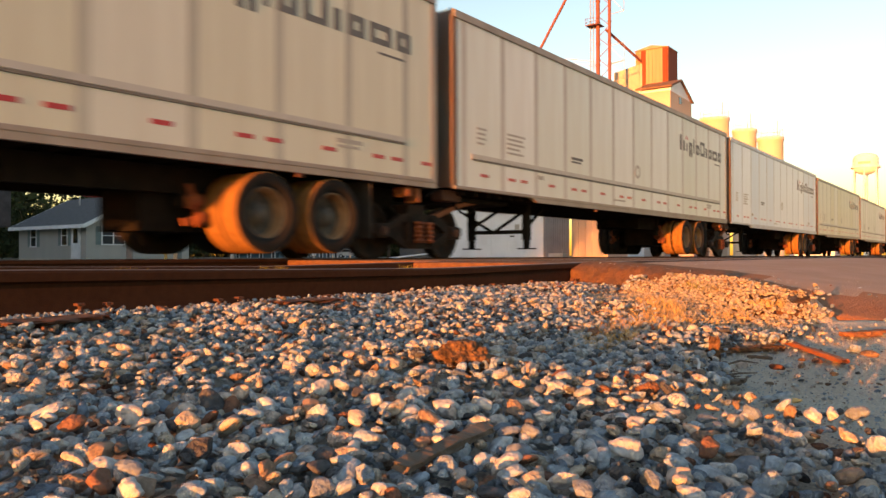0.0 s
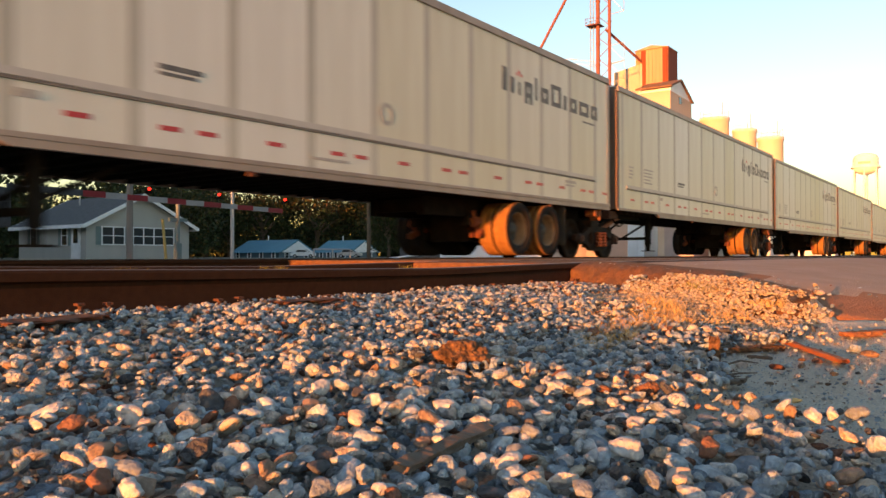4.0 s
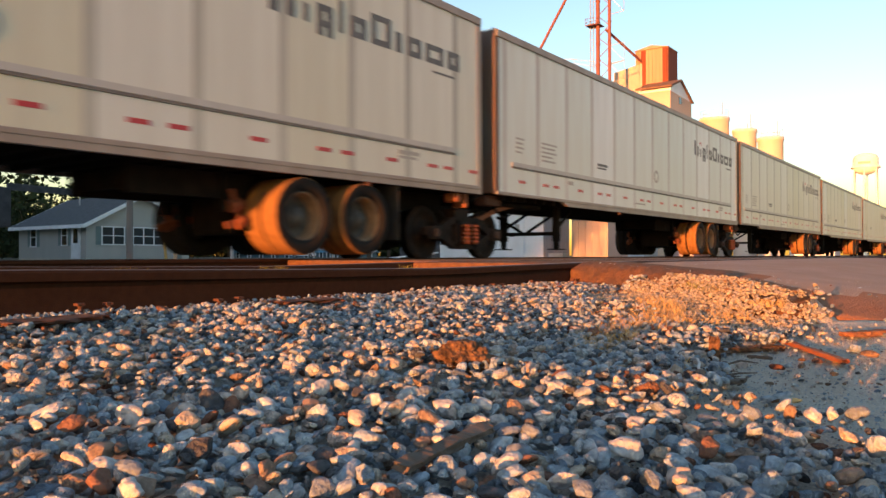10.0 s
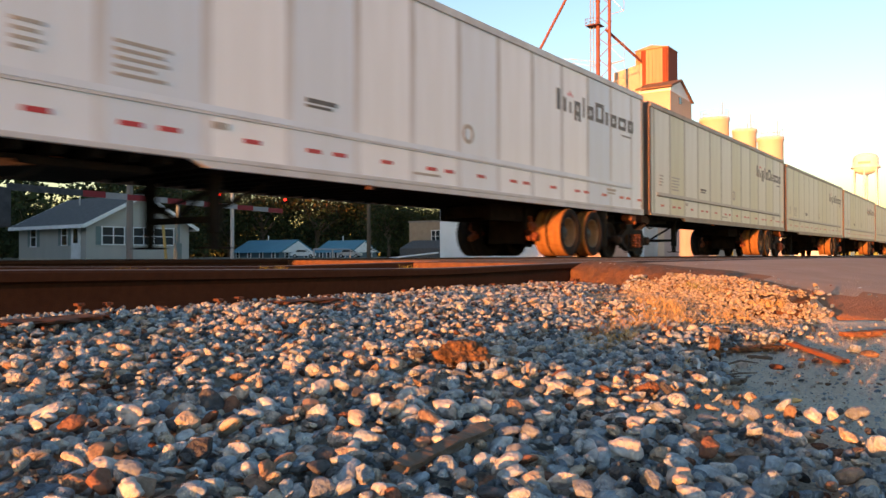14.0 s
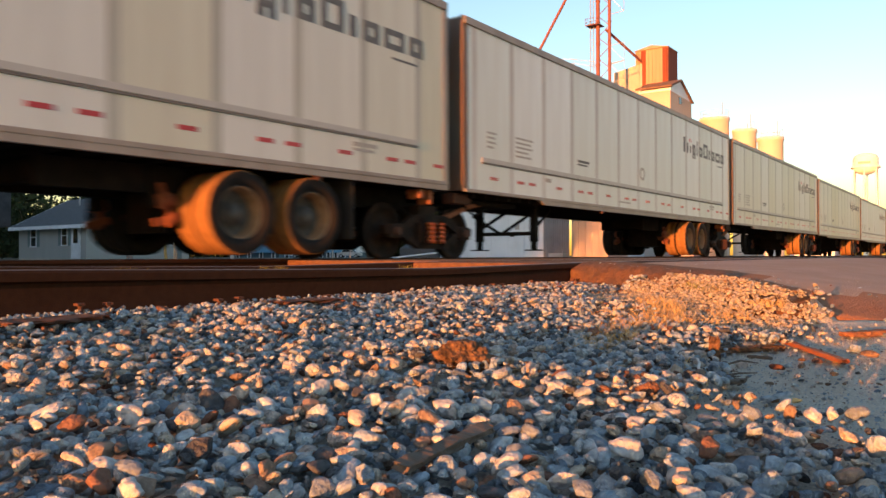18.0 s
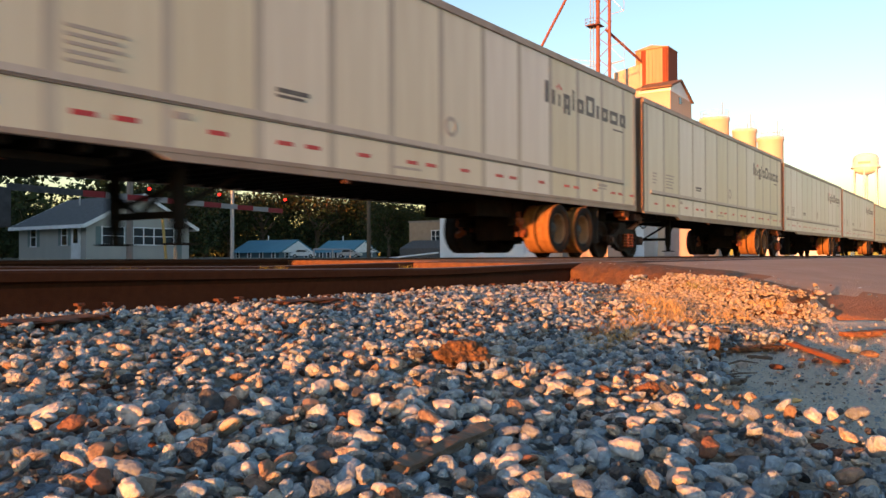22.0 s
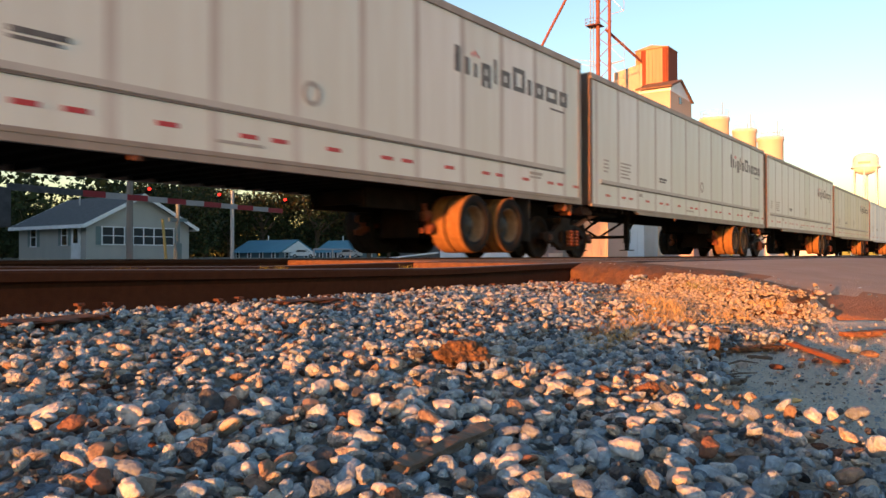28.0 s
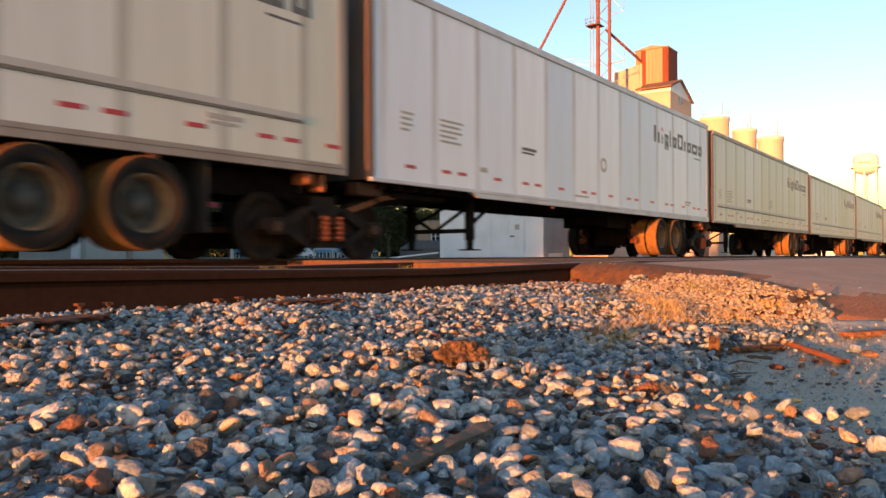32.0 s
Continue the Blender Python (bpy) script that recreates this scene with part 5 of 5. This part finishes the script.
def build_tree(seed, h, spread, turning=0.2):
    """Tapered trunk, forked limbs, and a crown of leaf clumps with gaps."""
    rng = random.Random(seed)
    tree = thing("tree", (0, 0, 0), "broad-leaved tree in early autumn leaf", "tree", "trees behind the town")
    bm = B()
    rod(bm, (0, 0, -0.2), (0.1, 0, h * 0.3), 0.028 * h, 0.02 * h, 10)
    tips = []
    for i in range(7):
        a = i * 0.9 + rng.uniform(-0.3, 0.3)
        z0 = h * rng.uniform(0.22, 0.36)
        mid = Vector((math.cos(a) * spread * 0.35, math.sin(a) * spread * 0.35, z0 + h * rng.uniform(0.14, 0.25)))
        rod(bm, (0.05, 0, z0), mid, 0.012 * h, 0.008 * h, 7)
        for k in range(3):
            b = a + rng.uniform(-0.8, 0.8)
            tip = mid + Vector((math.cos(b), math.sin(b), rng.uniform(0.1, 1.3))) * spread * rng.uniform(0.3, 0.6)
            tip.z = min(tip.z, h * 0.93)
            rod(bm, mid, tip, 0.007 * h, 0.003 * h, 5)
            tips.append(tip)
            tips.append((mid + tip) / 2 + Vector((rng.uniform(-1, 1), rng.uniform(-1, 1), rng.uniform(-0.5, 1))) * 0.5)
    part("trunk", bm, M_BARK, tree)
    nr = np.random.RandomState(seed)
    n = 110
    cs = np.repeat(np.array([t[:] for t in tips]), n, axis=0)
    off = nr.normal(0, 1, (len(cs), 3)) * np.array([spread * 0.17, spread * 0.17, h * 0.075])
    c = cs + off
    low = nr.rand(len(c)) < 0.25
    c[low, 2] *= nr.uniform(0.15, 0.9, low.sum())
    c[:, 2] = np.maximum(c[:, 2], h * 0.03)
    u, v = nr.normal(0, 1, (len(c), 3)), nr.normal(0, 1, (len(c), 3))
    u /= np.linalg.norm(u, axis=1)[:, None]
    v -= u * (u * v).sum(1)[:, None]
    v /= np.linalg.norm(v, axis=1)[:, None]
    s = nr.uniform(0.10, 0.24, (len(c), 1)) * (h / 10) ** 0.5
    co = np.stack([c - u * s, c - v * s * 0.6, c + u * s, c + v * s * 0.6], 1).reshape(-1, 3)
    me = bpy.data.meshes.new("crown")
    me.from_pydata(co.tolist(), [], np.arange(len(co)).reshape(-1, 4).tolist())
    me.materials.append(M_LEAF)
    me.materials.append(M_LEAFTURN)
    me.polygons.foreach_set("material_index", (nr.rand(len(c)) < turning).astype(np.int32))
    part("crown", me, None, tree, "clumps of dark green and yellowing leaves")
    return tree


def far_woods():
    """The wood that closes the view behind the town: one mass of leaf clumps of uneven height."""
    nr = np.random.RandomState(77)
    n = 52000
    u = nr.rand(n)
    ang = np.radians(30 + 60 * u)
    dist = 205 + 22 * nr.rand(n)
    top = 11.5 + 3.0 * np.sin(u * 41) + 2.0 * np.sin(u * 97 + 1) + 1.2 * np.sin(u * 211 + 2)
    top *= np.where(np.degrees(ang) > 58, 0.75, 1.0) * np.where(np.degrees(ang) < 39, 0.45, 1.0)
    z = top * nr.rand(n) ** 0.8 + nr.normal(0, 0.5, n)
    c = np.stack([dist * np.cos(ang), dist * np.sin(ang), np.maximum(z, 0.2)], 1)
    a, b = nr.normal(0, 1, (n, 3)), nr.normal(0, 1, (n, 3))
    a /= np.linalg.norm(a, axis=1)[:, None]
    b -= a * (a * b).sum(1)[:, None]
    b /= np.linalg.norm(b, axis=1)[:, None]
    s = nr.uniform(0.3, 0.9, (n, 1))
    co = np.stack([c - a * s, c - b * s * 0.7, c + a * s, c + b * s * 0.7], 1).reshape(-1, 3)
    me = bpy.data.meshes.new("far_woods")
    me.from_pydata(co.tolist(), [], np.arange(len(co)).reshape(-1, 4).tolist())
    me.materials.append(M_LEAF)
    tagged(new("far_woods", me), "dark green wood behind the town", "woods", kind="stuff")


def house_woods():
    """Dense trees behind the house, running on to the left of it."""
    nr = np.random.RandomState(78)
    n = 70000
    cx, cy = nr.uniform(-40, 78, 900), nr.uniform(78, 150, 900)
    keep = np.degrees(np.arctan2(cy, cx)) > 53.5
    cx, cy = cx[keep], cy[keep]
    k = nr.randint(0, len(cx), n)
    # unseen trees on the left are raised 8 m to shade the far ones
    tops = nr.uniform(6.5, 12.5, len(cx)) + np.where(cx < 0.36 * cy, 8.0, 0.0)
    z = tops[k] * nr.rand(n) ** 0.7
    c = np.stack([cx[k] + nr.normal(0, 1.4, n), cy[k] + nr.normal(0, 1.4, n), np.maximum(z, 0.2)], 1)
    west = np.degrees(np.arctan2(c[:, 1], c[:, 0])) > 61.0
    c = c[~(west & (z > 4.0) & (k % 4 > 0))]      # the wood opens up towards the west
    n = len(c)
    a, b = nr.normal(0, 1, (n, 3)), nr.normal(0, 1, (n, 3))
    a /= np.linalg.norm(a, axis=1)[:, None]
    b -= a * (a * b).sum(1)[:, None]
    b /= np.linalg.norm(b, axis=1)[:, None]
    s = nr.uniform(0.2, 0.6, (n, 1))
    co = np.stack([c - a * s, c - b * s * 0.7, c + a * s, c + b * s * 0.7], 1).reshape(-1, 3)
    me = bpy.data.meshes.new("house_woods")
    me.from_pydata(co.tolist(), [], np.arange(len(co)).reshape(-1, 4).tolist())
    me.materials.append(M_LEAF)
    tagged(new("house_woods", me), "dense dark trees behind the bungalow", "woods", kind="stuff")


def west_woods():
    """Unseen trees added down the line before the low sun; their shade falls over the street and the bungalow."""
    nr = np.random.RandomState(79)
    n = 60000
    cx, cy = nr.uniform(-78, -42, n), nr.uniform(29, 150, n)
    top = 14.5 + 1.6 * np.sin(cy * 0.31) + 1.2 * np.sin(cx * 0.4 + cy * 0.17)
    c = np.stack([cx, cy, np.maximum(top * nr.rand(n) ** 0.8, 0.2)], 1)
    a, b = nr.normal(0, 1, (n, 3)), nr.normal(0, 1, (n, 3))
    a /= np.linalg.norm(a, axis=1)[:, None]
    b -= a * (a * b).sum(1)[:, None]
    b /= np.linalg.norm(b, axis=1)[:, None]
    s = nr.uniform(0.3, 0.8, (n, 1))
    co = np.stack([c - a * s, c - b * s * 0.7, c + a * s, c + b * s * 0.7], 1).reshape(-1, 3)
    me = bpy.data.meshes.new("west_woods")
    me.from_pydata(co.tolist(), [], np.arange(len(co)).reshape(-1, 4).tolist())
    me.materials.append(M_LEAF)
    tagged(new("west_woods", me), "unseen dark trees added to shade the street and bungalow", "woods", kind="stuff")


def build_trees():
    protos = [build_tree(31, 10, 4.0, 0.15), build_tree(32, 10, 4.4, 0.35), build_tree(33, 10, 3.6, 0.1)]
    spots = [
        # behind the house
        (18, 62, 9.5), (26, 66, 5.5), (33, 70, 6), (41, 66, 9), (43, 62, 8.5), (50, 72, 10), (22, 75, 11),
        # behind the blue roofs
        (95, 150, 16), (105, 142, 20), (113, 132, 20), (122, 124, 20), (130, 115, 18.5), (138, 108, 15), (88, 140, 15), (100, 165, 18), (118, 150, 18), (135, 130, 18), (76, 118, 13), (70, 105, 12), (84, 126, 14),
        # round the tan building
        (88, 66, 9), (93, 63, 10), (92, 70, 9), (88, 74, 10), (96, 62, 8),
        # an unseen belt of trees, added to shade the house, the shed, the gate and the poles
        (-2, 21.9, 3.2), (-2, 20.6, 3.2), (-6, 27, 6), (-14, 15.5, 7), (-22, 16, 7.5), (-16, 28, 12), (-20, 26.8, 12), (-4, 29.5, 11), (-18, 44, 12), (-20, 39, 12), (8, 47, 9), (6, 42, 9), (2, 36, 11), (-10, 36, 12), (-8, 43, 11), (4, 48, 11), (-24, 33, 12), (-14, 50, 12), (0, 56, 12), (-30, 40, 13), (-30, 50, 13)]
    rng = random.Random(3)
    far_woods()
    house_woods()
    west_woods()
    for i, (x, y, h) in enumerate(spots):
        m = pose(x, y, 0.0, 0, 0, rng.uniform(0, 360))
        tr = protos[i] if i < 3 else copy_thing(protos[i % 3], m)
        k = h / 10
        tr.matrix_basis = m @ Matrix.Diagonal((k * rng.uniform(0.95, 1.2), k * rng.uniform(0.95, 1.2), k, 1))


def tuft(name, x, y, z, blades, h, r, material, label, seed):
    rng = random.Random(seed)
    bm = B()
    for i in range(blades):
        a, rr = rng.uniform(0, 6.28), r * math.sqrt(rng.random())
        p = Vector((rr * math.cos(a), rr * math.sin(a), 0))
        lean = Vector((rng.uniform(-0.6, 0.6), rng.uniform(-0.6, 0.6), 1)).normalized()
        hh, w = h * rng.uniform(0.4, 1.0), rng.uniform(0.0006, 0.0014)
        side = lean.cross(Vector((math.cos(a * 3), math.sin(a * 3), 0.2))).normalized() * w
        bend = Vector((lean.x, lean.y, -0.4)) * hh * 0.3
        v = [bm.verts.new(p - side), bm.verts.new(p + side), bm.verts.new(p + lean * hh * 0.6 + side * 0.7), bm.verts.new(p + lean * hh * 0.6 - side * 0.7), bm.verts.new(p + lean * hh + bend)]
        bm.faces.new(v[:4])
        bm.faces.new((v[3], v[2], v[4]))
    return lone(name, bm, material, label, "weeds", "weeds by the track", loc=(x, y, z))


def build_clutter():
    def slab(name, x, y, z, l, w, h, rz, material, label, category, seed, rx=0.0):
        rng = random.Random(seed)
        bm = box(B(), -l / 2, l / 2, -w / 2, w / 2, 0, h, min(h, w) * 0.2)
        bmesh.ops.subdivide_edges(bm, edges=[e for e in bm.edges if e.calc_length() > l * 0.4], cuts=7)
        for v in bm.verts:
            v.co += Vector((rng.uniform(-1, 1) * 0.03 * l, rng.uniform(-1, 1) * 0.12 * w, rng.uniform(-1, 1) * 0.15 * h))
        ob = lone(name, bm, material, label, category)
        ob.matrix_basis = pose(x, y, z, rx, 0, rz)
        return ob
    slab("wood_splinter", 0.84, 0.60, ground_z(0.84, 0.60) + 0.03, 0.25, 0.024, 0.010, 7, M_TIE, "weathered brown splinter of wood on the stones", "wood scrap", 1, 8)
    slab("iron_strap", 2.55, 0.46, 0.006, 0.62, 0.022, 0.012, 29, M_COUPLER, "rust-red bent iron strap on the dirt", "scrap iron", 2)
    bm = B()
    bmesh.ops.create_icosphere(bm, subdivisions=4, radius=0.048)
    for v in bm.verts:
        k = 1 + 0.42 * noise.noise(v.co * 24) + 0.32 * noise.noise(v.co * 70) + 0.16 * noise.noise(v.co * 170)
        v.co = Vector((v.co.x * 1.25 * k, v.co.y * 0.9 * k, v.co.z * 0.75 * k))
    lone("earth_clod", bm, M_CLOD, "lumpy rust-brown clod on the ballast", "clod", loc=(1.37, 0.93, ground_z(1.37, 0.93) + 0.026), rz=-40)
    slab("plank_scrap", 2.5, 0.62, ground_z(2.5, 0.62) - 0.008, 0.26, 0.04, 0.016, -40, M_CLOD, "dark scrap of rotten wood by the dirt", "wood scrap", 4)
    slab("broken_stub", 2.3, 0.66, ground_z(2.3, 0.66) - 0.02, 0.035, 0.03, 0.075, 20, M_CLOD, "short broken stub of dark wood", "wood scrap", 5)
    slab("tie_plate_loose", 1.05, 2.12, 0.115, 0.30, 0.12, 0.012, 8, M_RUST, "loose rusty tie plate beside the rail", "tie plate", 6)
    slab("tie_plate_loose", 2.1, 2.2, 0.115, 0.30, 0.12, 0.012, -6, M_RUST, "loose rusty tie plate beside the rail", "tie plate", 7)
    loose = thing("loose_stones", (0, 0, 0), "single rust and tan stones lying on the bare dirt", "stones", kind="structure")
    for i, ((v, f), (x, y, r, m)) in enumerate(zip(stone_protos(11, random.Random(91), 3), ((2.09, 0.31, 0.026, M_PEBBLE), (2.14, 0.45, 0.03, M_RUST), (1.67, 0.32, 0.018, M_DRY), (1.63, 0.345, 0.015, M_CLOD), (1.95, 0.30, 0.012, M_CLOD), (2.44, 0.27, 0.035, M_PEBBLE), (1.9, 0.42, 0.016, M_TIE), (2.0, 0.2, 0.012, M_CLOD), (1.78, 0.24, 0.010, M_STONE_ONE), (2.3, 0.42, 0.014, M_CLOD), (1.55, 0.22, 0.012, M_CLOD)))):
        me = bpy.data.meshes.new("stone")
        r *= 0.7
        me.from_pydata((v * (1.25 * r, r, 0.8 * r)).tolist(), [], f.tolist())
        me.polygons.foreach_set("use_smooth", np.full(len(f), True))
        me.materials.append(m)
        part("stone", me, None, loose, loc=(x, y, ground_z(x, y) + 0.25 * r)).rotation_euler = (0.2, 0.1, 0.9 * i)
    slab("soil_lump", 2.95, 0.33, ground_z(2.95, 0.33) - 0.006, 0.22, 0.05, 0.016, -30, M_MUD, "orange-brown lump of caked soil on the dirt", "soil lump", 9)
    slab("light_stick", 1.29, 1.09, ground_z(1.29, 1.09) + 0.02, 0.15, 0.008, 0.006, -22, M_POLE, "thin pale stick lying on the stones", "stick", 10)
    bm = B()
    bend = [(2.08, 0.70), (2.09, 0.665), (2.07, 0.64), (1.99, 0.61), (1.90, 0.585), (1.81, 0.55)]
    tube(bm, [(x, y, ground_z(x, y) + 0.025) for x, y in bend], 0.004, 7)
    lone("bent_wire", bm, M_GALV, "bent piece of grey wire lying on the stones", "wire")
    rng = random.Random(12)
    for i in range(26):
        x = rng.uniform(1.7, 2.9)
        y = 0.27 * x + rng.uniform(-0.12, 0.22)
        if rng.random() < 0.6:
            l = rng.uniform(0.05, 0.16)
            bm = rod(B(), (-l / 2, 0, 0), (0, rng.uniform(-0.012, 0.012), 0.008), 0.003, 0.0028, 6)
            rod(bm, (0, 0, 0.008), (l / 2, rng.uniform(-0.02, 0.02), 0.002), 0.0028, 0.0015, 6)
            lone("twig", bm, M_TIE, "dark dry twig lying on the dirt", "twig", "twigs on the dirt", loc=(x, y, ground_z(x, y) + 0.006), rz=rng.uniform(-50, 50))
        else:
            slab("bark_chip", x, y, ground_z(x, y) + 0.002, rng.uniform(0.03, 0.07), rng.uniform(0.015, 0.03), 0.008, rng.uniform(0, 180), M_TIE, "dark chip of bark on the dirt", "bark chip", 60 + i)
    for i, (x, y, r, h) in enumerate(((2.15, 0.98, 0.07, 0.05), (2.34, 1.0, 0.10, 0.07), (2.48, 1.06, 0.10, 0.07), (2.66, 1.06, 0.11, 0.08), (2.72, 0.95, 0.10, 0.06), (2.88, 1.02, 0.10, 0.10), (2.95, 0.9, 0.10, 0.06), (3.1, 1.1, 0.09, 0.09), (3.22, 0.86, 0.09, 0.05), (3.4, 0.74, 0.08, 0.05), (2.9, 1.3, 0.12, 0.07), (3.3, 1.2, 0.1, 0.06))):
        tuft("dry_grass", x, y, ground_z(x, y) - 0.005, 230, h, r, M_DRY, "straw-coloured dry grass among the stones", 20 + i)
    for i, (x, y, h) in enumerate(((1.68, 1.82, 0.10), (1.56, 1.58, 0.06), (0.95, 1.5, 0.05), (2.05, 0.66, 0.05))):
        tuft("dead_stalk", x, y, ground_z(x, y) + 0.01, 6, h, 0.012, M_DRY, "thin dead weed stalks standing in the ballast", 60 + i)
    for i, (x, y, z) in enumerate(((3.72, 1.14, ground_z(3.72, 1.14)), (3.85, 1.2, ground_z(3.85, 1.2)), (3.62, 1.05, ground_z(3.62, 1.05)), (1.6, 2.62, 0.23), (3.3, 2.62, 0.22), (2.3, 2.62, 0.23))):
        tuft("green_weed", x, y, z, 50, 0.045, 0.06, M_WEED, "small yellow-green weed by the rail", 40 + i)


build_house()
build_gate()
build_poles()
build_blue_houses()
build_white_shed()
build_tan_building()
build_cars()
build_low_sheds()
build_elevator()
build_trees()
build_clutter()
motions()
